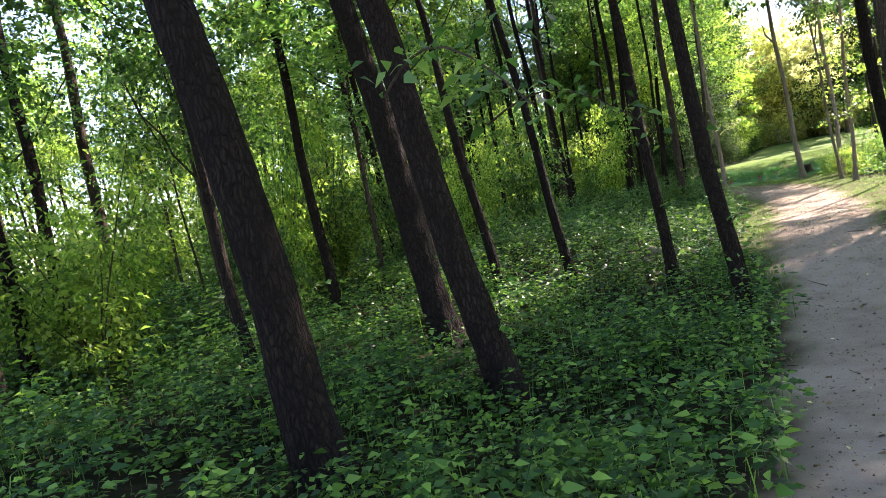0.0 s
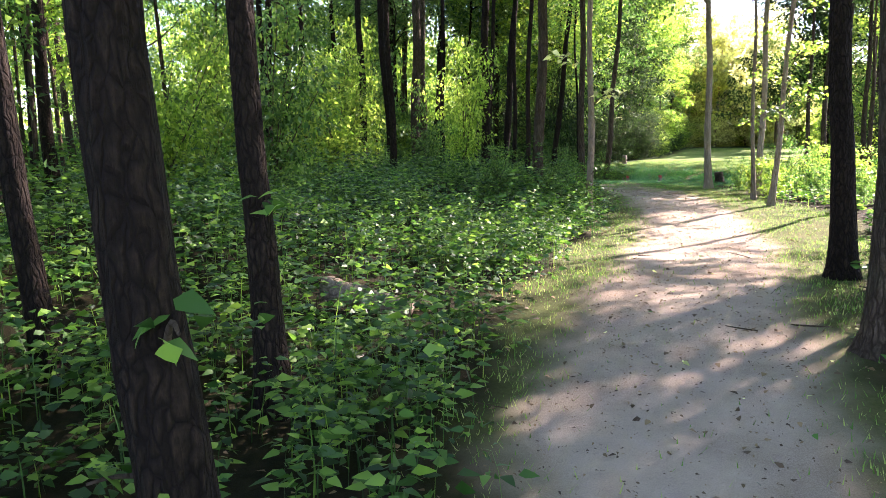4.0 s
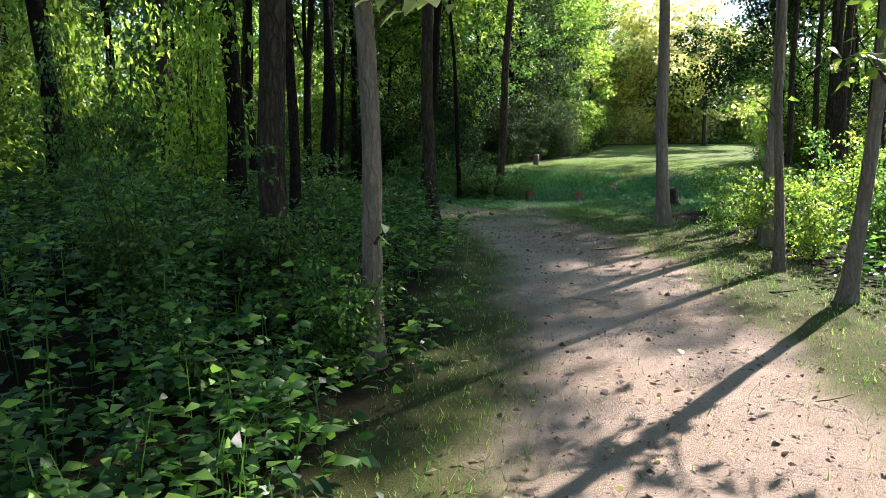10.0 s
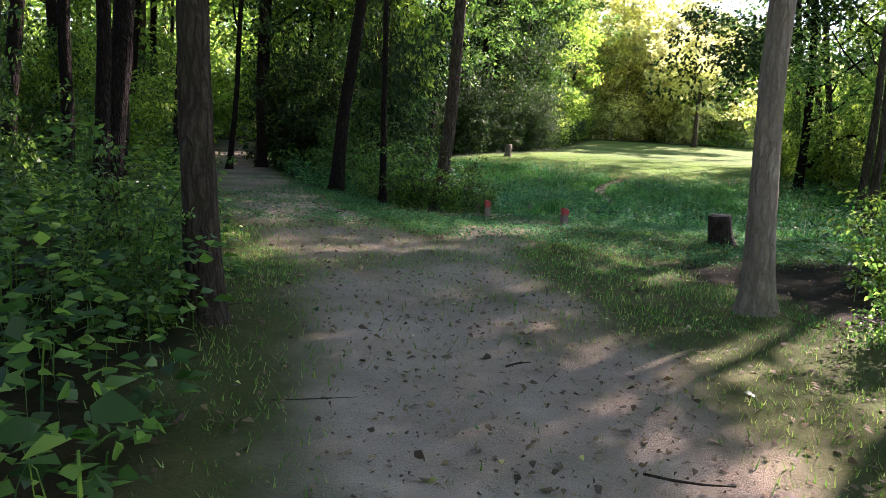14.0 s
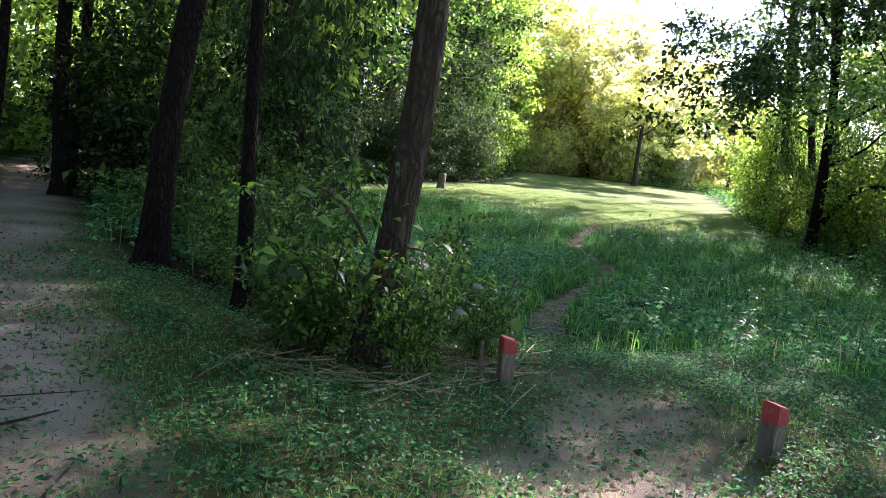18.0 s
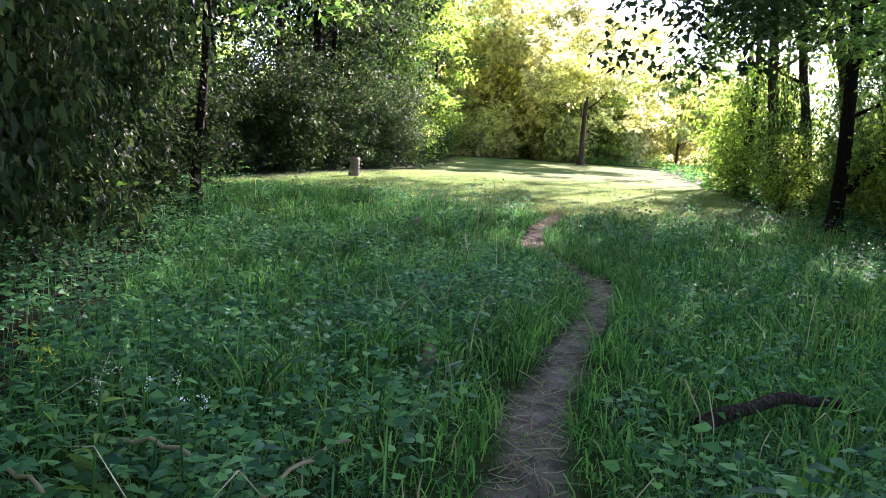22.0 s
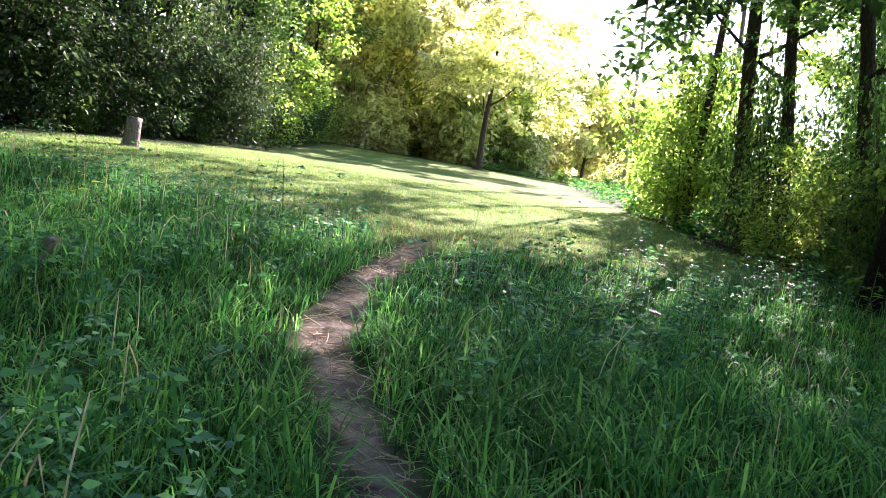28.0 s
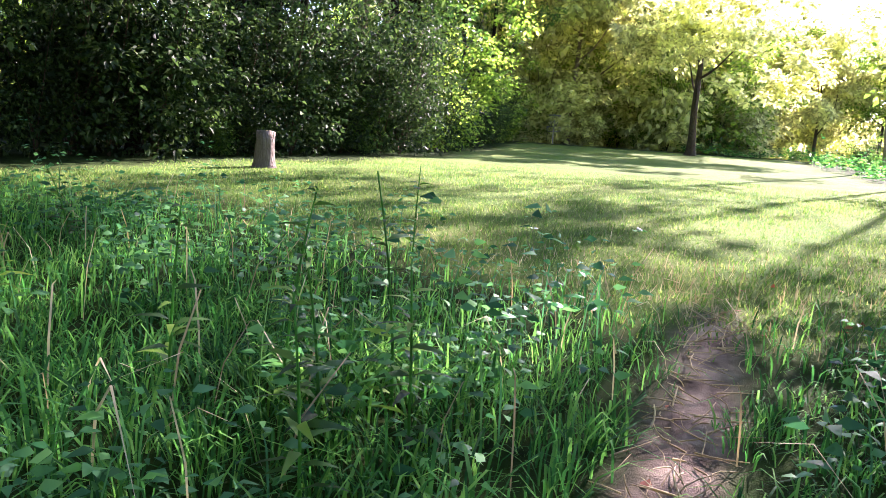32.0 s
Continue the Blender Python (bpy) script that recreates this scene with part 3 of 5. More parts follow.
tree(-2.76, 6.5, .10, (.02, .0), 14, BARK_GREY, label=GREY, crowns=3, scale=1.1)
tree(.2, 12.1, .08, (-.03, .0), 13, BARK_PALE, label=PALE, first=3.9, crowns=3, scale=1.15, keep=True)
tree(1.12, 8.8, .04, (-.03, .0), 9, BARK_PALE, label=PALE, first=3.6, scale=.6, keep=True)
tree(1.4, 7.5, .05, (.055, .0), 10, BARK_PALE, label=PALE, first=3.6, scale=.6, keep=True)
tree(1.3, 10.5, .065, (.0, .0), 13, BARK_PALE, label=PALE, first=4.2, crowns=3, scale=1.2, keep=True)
tree(-2.62, 10.3, .075, (-.007, .0), 13, BARK_GREY, label=GREY)
tree(-5.45, 13.4, .10, (.055, .03), 13, crowns=1, first=7)
tree(-6.15, 12.9, .065, (.05, .04), 13, crowns=0)
tree(-6.5, 14.9, .08, (.05, .03), 12, crowns=1, first=7)
tree(-5.12, 18.5, .10, (.086, .03), 14, crowns=1)
tree(-4.07, 17.7, .048, (-.015, .0), 9, first=5, bend=.08, scale=.7)
tree(-3.02, 16.9, .085, (.06, .01), 13, BARK_GREY, label=GREY)
# Added trees, placed only so their crowns shade the path and fork.
tree(3.0, 14.8, .07, (.0, .0), 10.5, BARK_GREY, label="added shade tree with a dense narrow crown beside the bushes", first=4.8, crowns=7, scale=.48, keep=True)
tree(4.6, 19.2, .08, (.0, .0), 12, BARK_GREY, label="added shade tree with a dense narrow crown beside the bushes", first=5.6, crowns=6, scale=.75, keep=True)
tree(3.6, 17.9, .07, (.0, .0), 9.5, BARK_GREY, label="added shade tree with a dense narrow crown beside the bushes", first=6.0, crowns=4, scale=.6, spread=.5, keep=True)
tree(3.0, 19.2, .07, (.0, .0), 9.5, BARK_GREY, label="added shade tree with a dense narrow crown beside the bushes", first=6.0, crowns=3, scale=.6, spread=.4, keep=True)
tree(4.4, 22.0, .10, (.0, .0), 13, BARK_GREY, label="added tall shade tree at the meadow's rim", first=6.2, crowns=3, scale=1.0, keep=True)
tree(6.6, 25.8, .10, (.0, .0), 15, BARK_GREY, label="added tall shade tree at the meadow's rim", first=10.5, crowns=2, scale=.9, keep=True)
_rng = np.random.default_rng(77)
for _i in range(16):      # leafy young trees under the tall ones
    _x, _y = -4.6 - _rng.uniform(0, 1) ** 1.3 * 12, -10.5 + _i * 1.05
    tree(_x, _y, _rng.uniform(.03, .05), (_rng.normal(-.03, .05), 0), _rng.uniform(6, 8.5), BARK_GREY, crown=("wood", "wood", "wood", "sun")[_i % 4], first=_rng.uniform(2.0, 3.2), crowns=2, scale=.72, sides=8, limbs=3, bend=.06, label="slender young tree with bright yellow-green leaves")
# Added trees whose high crowns keep the sun off the early path.
for _x, _y, _h in ((4.8, 5.6, 5.6), (6.0, 7.0, 5.4), (4.6, 2.6, 5.4), (5.8, 3.8, 5.2), (5.0, -.4, 6)):
    tree(_x, _y, .055, (.0, .0), _h + 6, BARK_GREY, label="added straight shade tree with a high crown beyond the verge", first=_h, crowns=2, scale=1.0, keep=True)
for _x, _y, _r, _l in ((-4.68, 9.25, .10, .0), (-7.8, 12.4, .14, .02), (-7.0, 9.1, .10, -.06), (-13.4, 18.4, .12, -.05), (-8.6, 10.8, .10, -.02), (-10.0, 10.0, .08, .0), (-11.0, 9.4, .08, -.07),
                        (-3.4, 8.1, .05, .02), (-4.9, 12.6, .06, .0), (-8.45, 14.6, .13, .0), (-14.1, 14.2, .12, .0), (-10.4, 20.5, .12, .06), (-12.0, 22.5, .1, .05), (-14.8, 27, .14, .06),
                        (-8.6, 16.6, .09, .02), (-6.0, 7.0, .07, -.03), (-8.5, 5.5, .09, .0), (-6.8, 3.6, .06, .02), (-9.5, 1.5, .1, -.02), (-7.5, -1.2, .07, -.05), (-5.6, -8.2, .06, -.06), (-6.6, -5.0, .08, -.02), (-9.0, -8.5, .09, .0)):
    tree(_x, _y, _r, (_l, 0), 13, BARK_DARK if _r < .125 else BARK_GREY, first=7, crowns=int(_x * 10) % 2, label="woodland tree with a straight trunk standing in low plants")

for _x, _y in ((6.5, 9.0), (7.6, 10.4), (6.0, 7.4), (6.6, 5.6), (5.6, 4.4), (6.2, 2.4), (5.4, .6), (6.4, -1.4), (5.6, -3.2), (6.6, -5.4)):      # trees added to throw shade over the first stretch of the path
    tree(_x, _y, .06, (-.02, .0), 8.0, BARK_GREY, label="added slim shade tree with a leafy crown beyond the verge", first=5.2, crowns=2, scale=.5, spread=.5, keep=True)

for _x, _y in ((5.0, 15.6), (4.3, 15.9)):      # trees added to throw shade across the middle of the path
    tree(_x, _y, .055, (-.02, .0), 7.2, BARK_GREY, label="added slim shade tree with a small round crown beyond the verge", first=5.6, crowns=1, scale=.45, limbs=3, keep=True)

for _x, _y, _h in ((4.8, 25.6, 9.0), (6.0, 27.0, 9.5)):      # added high crowns, put there so their shade lies on the fork
    tree(_x, _y, .09, (.0, .0), _h + 4.5, BARK_GREY, label="added tall shade tree with a high crown beside the meadow", first=_h, crowns=3, scale=.85, spread=1.1, keep=True)

# ---- trees round the meadow and the lawn ----
for _x, _y, _h in ((9.3, 49.6, 10.0),):      # added high crown, put there so its shade lies on the lawn's near corner
    tree(_x, _y, .09, (.0, .0), _h + 6, BARK_GREY, label="added tall shade tree with a high crown beside the lawn", first=_h, crowns=2, scale=1.0, spread=.8, keep=True)
tree(5.0, 32.6, .13, (-.03, .0), 12, first=1.9, crown="dark", scale=.95, crowns=9, spread=1.5, bend=.12, limbs=8, label="leaning tree with shade-darkened leaves and a low arching limb")
tree(6.3, 30.6, .09, (.02, .0), 10, first=1.6, crown="wood", scale=.9, crowns=4, spread=1.0, limbs=5, label="dark leafy tree beside the meadow")
tree(6.1, 38.1, .14, (-.10, .02), 18, BARK_GREY, crown="wood", first=2.6, crowns=6, spread=1.5, scale=1.0, label=GREY)
tree(6.97, 37.9, .12, (-.14, .04), 16, BARK_GREY, crown="wood", first=2.4, crowns=6, spread=1.5, scale=1.0, label=GREY)
tree(6.7, 35.2, .12, (-.15, .08), 14, BARK_GREY, crown="wood", first=2.4, crowns=3, spread=1.3, scale=.9, label=GREY)
tree(8.2, 33.5, .10, (-.12, .05), 16, BARK_GREY, crown="sun", first=2.4, crowns=3, spread=1.3, scale=.9, label="dark tree beside the meadow")
tree(7.2, 29.5, .10, (-.10, .0), 12, BARK_GREY, crown="sun", first=2.4, crowns=3, spread=1.3, scale=.9, label="green tree beside the meadow")
# Added tree: its high unseen crown shades the meadow beside the trail.
tree(6.4, 41.0, .10, (.0, .0), 13, BARK_GREY, label="added straight shade tree at the lawn's rim", first=8.0, crowns=3, scale=.8, spread=1.2)
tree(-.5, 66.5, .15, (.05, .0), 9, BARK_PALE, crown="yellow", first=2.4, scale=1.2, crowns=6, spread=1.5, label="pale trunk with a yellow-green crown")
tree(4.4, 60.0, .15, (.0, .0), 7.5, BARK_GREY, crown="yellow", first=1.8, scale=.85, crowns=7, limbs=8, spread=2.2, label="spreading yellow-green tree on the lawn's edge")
tree(-6.2, 46.6, .09, (.09, .0), 14, BARK_PALE, crown="sun", first=7, label="tall dead-topped pale trunk at the woods' edge")
_rng = np.random.default_rng(3)
for _i in range(34):      # woods beside the path
    _x, _y = _rng.uniform(-36, -11), _rng.uniform(-14, 36)
    if abs(_x - float(path_mid(_y))) < 2.6:
        continue
    tree(_x, _y, _rng.uniform(.06, .14), (_rng.normal(0, .04), 0), _rng.uniform(10, 15), BARK_DARK if _rng.random() < .6 else BARK_GREY, crown="wood" if _rng.random() < .6 else "sun",
         first=_rng.uniform(3.5, 6.5), crowns=1 + _i % 2, sides=8, limbs=3, label="distant woodland tree with a slim trunk")
for _i in range(26):      # edge beside the lawn, its dark crowns coloured as if in shade
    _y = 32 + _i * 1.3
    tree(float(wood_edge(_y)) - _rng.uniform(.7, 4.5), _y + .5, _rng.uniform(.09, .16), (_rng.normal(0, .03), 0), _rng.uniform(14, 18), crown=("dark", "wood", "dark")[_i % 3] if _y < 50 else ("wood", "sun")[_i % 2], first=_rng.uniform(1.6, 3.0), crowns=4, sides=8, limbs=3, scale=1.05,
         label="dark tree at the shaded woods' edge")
# Outsize trees added to cast broad shade on the lawn and meadow.
for _x, _y, _l in ((9.8, 46.2, -.06), (11.8, 54.5, -.09), (10.8, 57.5, -.05)):
    tree(_x, _y, .08, (_l, .03), 20, BARK_PALE, crown="wood", first=10, crowns=2, scale=1.75, sides=10, label="added very tall broad-crowned shade tree beyond the lawn's rim")
for _x, _y in ((7.2, 26.2), (10.2, 40.5)):
    tree(_x, _y, .1, (_rng.normal(-.03, .02), 0), 13, BARK_GREY, crown="sun", first=2.4, crowns=3, scale=1.0, sides=10, label="broad green tree on the meadow's sunny side")
for _i in range(20):      # woods beyond the trail
    _x, _y = _rng.uniform(-22, -8), _rng.uniform(19, 42)
    if abs(_x - float(path_mid(_y))) > 2.4 and _x < float(wood_edge(_y)) - 1:
        tree(_x, _y, _rng.uniform(.07, .15), (_rng.normal(.03, .04), 0), _rng.uniform(11, 15), crown="wood", first=_rng.uniform(2.5, 5), crowns=2, sides=8, limbs=3, label="woodland tree beside the side trail")
for _i in range(12):      # thicket trees behind the fork
    tree(-5.4 - _rng.uniform(0, 3.5) - .12 * _i, 19.6 + _i * 1.2, _rng.uniform(.05, .10), (_rng.normal(.03, .03), 0), _rng.uniform(12, 15), crown=("wood", "sun", "wood")[_i % 3], first=_rng.uniform(1.6, 3), crowns=4, sides=8, limbs=3, label="dark thicket tree near the fork")
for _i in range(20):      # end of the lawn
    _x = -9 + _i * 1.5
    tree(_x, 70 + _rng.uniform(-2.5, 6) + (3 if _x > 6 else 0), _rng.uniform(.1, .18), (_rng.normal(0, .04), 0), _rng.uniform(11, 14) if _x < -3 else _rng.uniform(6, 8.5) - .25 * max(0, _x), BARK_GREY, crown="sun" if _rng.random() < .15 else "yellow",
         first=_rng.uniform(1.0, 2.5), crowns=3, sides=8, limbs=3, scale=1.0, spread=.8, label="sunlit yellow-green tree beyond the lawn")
for _i in range(16):      # right of the meadow
    _y = 15 + _i * 2.0
    tree(9.0 + _rng.uniform(0, 5), _y, _rng.uniform(.08, .14), (_rng.normal(0, .05), 0), _rng.uniform(4.5, 6.5), BARK_GREY, crown="wood" if _rng.random() < .5 else "sun", first=_rng.uniform(.6, 1.4), crowns=2, scale=.75, sides=8, limbs=3,
         label="green tree with leaning trunk beside the meadow")
for _i in range(14):      # right of the path
    _y = -13 + _i * 1.9
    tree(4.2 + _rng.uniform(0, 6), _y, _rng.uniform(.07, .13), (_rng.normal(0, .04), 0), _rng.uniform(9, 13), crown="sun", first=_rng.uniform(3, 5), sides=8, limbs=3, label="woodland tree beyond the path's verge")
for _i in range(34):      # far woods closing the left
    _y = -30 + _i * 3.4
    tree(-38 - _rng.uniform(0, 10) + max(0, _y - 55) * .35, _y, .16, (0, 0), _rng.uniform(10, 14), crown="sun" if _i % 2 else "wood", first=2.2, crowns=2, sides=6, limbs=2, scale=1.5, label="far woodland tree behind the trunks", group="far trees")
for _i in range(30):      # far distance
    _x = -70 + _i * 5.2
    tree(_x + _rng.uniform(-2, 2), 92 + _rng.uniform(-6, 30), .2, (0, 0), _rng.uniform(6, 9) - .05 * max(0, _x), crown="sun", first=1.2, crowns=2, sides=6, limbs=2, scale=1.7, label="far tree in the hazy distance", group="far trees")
# A third tree added for shade on the fork.
tree(6.5, 29.2, .09, (.0, .0), 13.5, BARK_GREY, label="added tall shade tree with a high crown beside the meadow", first=9.0, crowns=3, scale=.85, spread=1.1, keep=True)

# ---- shrubs ----
for _i in range(18):      # leafy saplings among the trunks
    _y = -11 + (_i * 1.45) % 26
    _x = -5.0 - _rng.uniform(0, 8)
    if abs(_x - float(path_mid(_y))) > 2.4 and (_x < -4.5 or _y < 12):
        shrub(("sapling", "bush", "bright")[_i % 3], _x, _y, _rng.uniform(.5, .8), _rng.uniform(.7, 1.1))
for _i in range(52):      # understorey deep in the left woods
    _x, _y = _rng.uniform(-32, -8), _rng.uniform(-12, 32)
    if abs(_x - float(path_mid(_y))) > 2.3:
        shrub("sapling" if _rng.random() < .75 else "bright", _x, _y, _rng.uniform(.6, .9), _rng.uniform(.8, 1.3))
for _i in range(22):      # thicket between fork and lawn, shade put into its dark leaves
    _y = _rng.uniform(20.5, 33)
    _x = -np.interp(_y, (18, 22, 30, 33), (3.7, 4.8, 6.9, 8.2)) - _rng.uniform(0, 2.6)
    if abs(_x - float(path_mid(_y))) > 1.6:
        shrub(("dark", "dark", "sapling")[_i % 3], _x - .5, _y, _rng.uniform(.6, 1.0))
for _i in range(22):      # beside the trail that leaves to the left
    _y = 17 + _i * .8
    shrub(("bush", "sapling", "bush")[_i % 3], float(path_mid(_y)) + (-1.9 - _rng.uniform(0, 1.6) if _i % 2 else 1.9 + _rng.uniform(0, .8)), _y, _rng.uniform(.35, .7))
for _i in range(30):      # leafy banks along the side trail
    _y = 19 + _i * .55
    shrub(("bright", "bush", "sapling")[_i % 3], float(path_mid(_y)) - 2.3 - _rng.uniform(0, 2.2), _y, _rng.uniform(.45, .8))
for _x, _y in ((-16.2, 35.5), (-14.6, 37), (-17.8, 36.4), (-13.2, 36), (-15.5, 39), (-12.2, 34.5)):      # where the side trail bends out of sight
    shrub("bright", _x, _y, 1.1)
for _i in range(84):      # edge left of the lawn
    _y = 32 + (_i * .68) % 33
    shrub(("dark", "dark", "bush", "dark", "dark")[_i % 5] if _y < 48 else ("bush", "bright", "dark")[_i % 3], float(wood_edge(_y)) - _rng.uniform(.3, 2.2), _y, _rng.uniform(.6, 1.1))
for _i in range(44):      # end of the lawn
    shrub(("yellow", "bright", "yellow", "yellow")[_i % 4], -7 + (_i * .37) % 22, 66.5 + _rng.uniform(-.5, 6), _rng.uniform(.9, 1.8))
for _i in range(40):      # right of meadow and lawn
    _y = 15 + _i * 1.25
    shrub(("bush", "dark", "bright", "bush")[_i % 4], 5.8 + _rng.uniform(0, 3.0) + .06 * max(0, _y - 33) + (1.5 if _y > 45 else 0), _y, _rng.uniform(.6, 1.1) * (.6 if _y > 40 else 1))
for _x, _y, _s in ((6.4, 31.6, .8), (7.4, 30.6, 1.0), (6.2, 34.2, .7), (7.8, 32.4, 1.0), (5.9, 30.2, .6), (6.8, 36.4, .8), (8.1, 36.0, 1.0), (7.8, 38.6, 1.0), (8.8, 39.6, 1.1)):
    shrub("bush", _x, _y, _s)
for _x, _y, _s in ((1.6, 9.6, .6), (1.2, 10.6, .6), (.9, 11.7, .55), (1.7, 11.2, .8), (2.3, 9.9, .8), (2.9, 8.6, .8), (2.7, 7.0, .5), (3.4, 10.8, 1.0), (1.4, 13.2, .7), (2.6, 12.4, .9), (3.4, 6.2, .6), (1.9, 14.2, .7), (3.2, 4.6, .5)):
    shrub("bush" if int(_x * 10) % 2 else "sun", _x, _y, _s * .8)
for _x, _y, _s in ((-3.3, 16.9, .6), (-2.85, 16.7, .4), (-3.55, 17.3, .5), (-4.0, 18.4, .6), (-2.8, 17.6, .45), (-2.5, 17.3, .35), (-4.6, 19.2, .6), (-1.75, 5.3, .45), (-1.95, 6.0, .5), (-2.3, 4.6, .35)):
    shrub("shade", _x, _y, _s)
for _x, _y, _s in ((-3.2, 5.6, .45), (-2.6, 6.2, .55), (-3.2, 5.4, .5), (-3.0, 10.3, .45), (-2.7, 10.0, .3),
                     (-4.6, 11.0, .4), (-3.8, 12.2, .4), (2.4, -3.4, .4), (2.6, -2.2, .45), (2.9, -.4, .5), (2.4, 1.2, .35), (2.8, 2.6, .4)):
    shrub("bush", _x, _y, _s)
for _x, _y, _s in ((6.2, 41, 1.0), (7.0, 42.6, 1.2), (7.4, 44.5, 1.2), (4.9, 34.8, .5)):
    shrub("bright", _x, _y, _s)
for _x, _y, _s in ((5.9, 36.9, 1.1), (6.7, 39.2, 1.2), (7.5, 36.6, 1.2), (5.8, 33.8, .9), (7.1, 34.3, 1.1), (8.3, 38.5, 1.2), (6.6, 30.0, 1.0)):
    shrub("sapling", _x, _y, _s * .5, _s)
for _x, _y, _s in ((-8.3, 8.7, .8), (-9.2, 9.6, .9)):
    shrub("bright", _x, _y, _s)

for _x, _y, _s in ((-5.3, 22.2, .6), (-5.9, 24.0, .7), (-6.5, 26.6, .8), (-7.2, 28.6, .8)):
    shrub("dark", _x, _y, _s, 1.3)

# ---- far thickets ----
def far_thicket(n, box, low, high, leaf, seed, mat, label):
    """A deep bank of leaf clumps with an uneven top."""
    p, rng = scatter(n, *box, lambda x, y: x * 0 + 1, seed)
    top = low + (high - low) * (.5 + .5 * wobble(p[:, 0], p[:, 1], .35, seed))
    p[:, 2] += rng.uniform(0, 1, len(p)) ** 1.2 * top
    return stuff("far_thicket", *clumps(p, rng.uniform(.4, .9, len(p)), 26, leaf, rng), mat, label, "thicket")


# Banks in LEAF_SUN look lit through their lighter colour, even where shaded.
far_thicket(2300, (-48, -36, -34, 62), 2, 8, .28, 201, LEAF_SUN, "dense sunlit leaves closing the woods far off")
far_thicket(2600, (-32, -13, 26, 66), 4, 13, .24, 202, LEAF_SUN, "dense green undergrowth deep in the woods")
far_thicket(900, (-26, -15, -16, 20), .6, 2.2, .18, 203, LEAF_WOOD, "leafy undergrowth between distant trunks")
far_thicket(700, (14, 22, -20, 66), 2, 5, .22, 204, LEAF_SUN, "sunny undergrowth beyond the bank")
far_thicket(1500, (8, 30, -26, 17), .2, 1.1, .16, 206, LEAF_WOOD, "low green growth on the ground beyond the verge")
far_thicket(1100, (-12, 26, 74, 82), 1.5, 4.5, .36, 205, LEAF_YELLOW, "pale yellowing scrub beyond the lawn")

# ---- ground cover ----
def off_path(x, y):
    return (1 - verge_mask(x, y)) * (1 - path_mask(x, y)) * (1 - meadow_mask(x, y)) * (1 - lawn_mask(x, y))


def low_plants(n, box, keep, seed, tall, leaf, per, mat, name, label, rich=True):
    """Leafy stalks: leaves in two or three tiers, taller and denser in drifts."""
    p, rng = scatter(n, *box, keep, seed)
    drift = np.clip(.5 + .45 * wobble(p[:, 0], p[:, 1], 1.4, seed) + .35 * wobble(p[:, 0], p[:, 1], 4.1, seed + 2), 0, 1)
    k = rng.uniform(0, 1, len(p)) < .08 + 1.0 * drift ** 1.3
    p, drift = p[k], drift[k]
    m = len(p)
    h = tall * (.3 + .95 * drift) * rng.uniform(.4, 1.25, m) * np.where(rng.uniform(0, 1, m) < .08, 1.6, 1.0)
    tip = rng.normal(0, .28, (m, 2)) * h[:, None]
    tier = rng.integers(0, 3, (m, per))
    u = np.clip(np.array([.45, .75, 1.0])[tier] + rng.normal(0, .05, (m, per)), .2, 1.05)
    a = rng.uniform(0, 6.3, (m, per))
    out = np.stack([np.cos(a), np.sin(a), np.zeros_like(a)], -1)
    reach = rng.uniform(.01, .10, (m, per)) * (1.3 - .4 * tier)
    base = p[:, None] + np.concatenate([tip[:, None] * u[..., None], (h[:, None] * u)[..., None]], -1) + out * reach[..., None]
    L = leaf * rng.uniform(.55, 1.4, (m, per)) * (1.15 - .12 * tier)
    nor = unit(np.array([0, 0, 1.0]) + rng.normal(size=(m, per, 3)) * .6)
    flat = lambda q: q.reshape(-1, 3)
    L = L.ravel()
    v, f = leaf_arrays(flat(base), flat(out) + np.array([0, 0, .12]), flat(nor), L, L * rng.uniform(.42, .66, m * per), .22, rich)
    lean = np.concatenate([tip / h[:, None] * 1.4, np.zeros((m, 1))], -1)
    sv, sf = blade_arrays(p - np.array([0, 0, .02]), lean, h, np.full(m, .007))
    return stuff(name, *join([(v, f), (sv, sf)]), mat, label, "plants")


low_plants(20000, (-7, -.1, -13.5, 17.5), lambda x, y: off_path(x, y) * np.interp(x, (-7, -5, -2), (.6, .85, 1)) * (np.hypot((x + 1.75) / .5, (y + 2.75) / .35) > 1), 21, .46, .066, 16, LEAF_LOW, "ground_cover", "dense low broad-leaved plants covering the woodland floor")
low_plants(14000, (-30, -6, -13, 36), off_path, 22, .7, .12, 10, LEAF_LOW, "ground_cover", "low green plants deep in the woods", False)
low_plants(8000, (1.0, 10, -13.5, 15), off_path, 23, .42, .075, 12, LEAF_LOW, "ground_cover", "low broad-leaved plants on the path's far bank", False)
low_plants(19000, (-8, 6, 17.5, 34), lambda x, y: np.maximum(meadow_mask(x, y) * np.maximum(.8 * smooth(.45 + wobble(x, y, .9, 4)), .9 * smooth((24.5 - y) / 3)), off_path(x, y)) * (trail_gap(x, y) > .42) * smooth((y - 17.9) / 2.0) * (np.hypot((x + .6) / .75, (y - 21.5) / .5) > 1), 24, .38, .05, 13, WEED, "meadow_weeds", "broad-leaved weeds among the meadow grass", True)
low_plants(3600, (-5.6, -1.2, 19.6, 28), lambda x, y: meadow_mask(x, y) * smooth((trail_gap(x, y) - .4) / .3) * smooth(.55 + wobble(x, y, 1.3, 7)), 27, .34, .05, 18, WEED, "meadow_weeds", "tall dark broad-leaved weeds in the shaded meadow", True)
low_plants(7000, (4.5, 16, 14, 66), off_path, 25, .5, .13, 8, GRASS_TALL, "bank_plants", "green and straw-coloured plants on the bank beside the lawn", False)


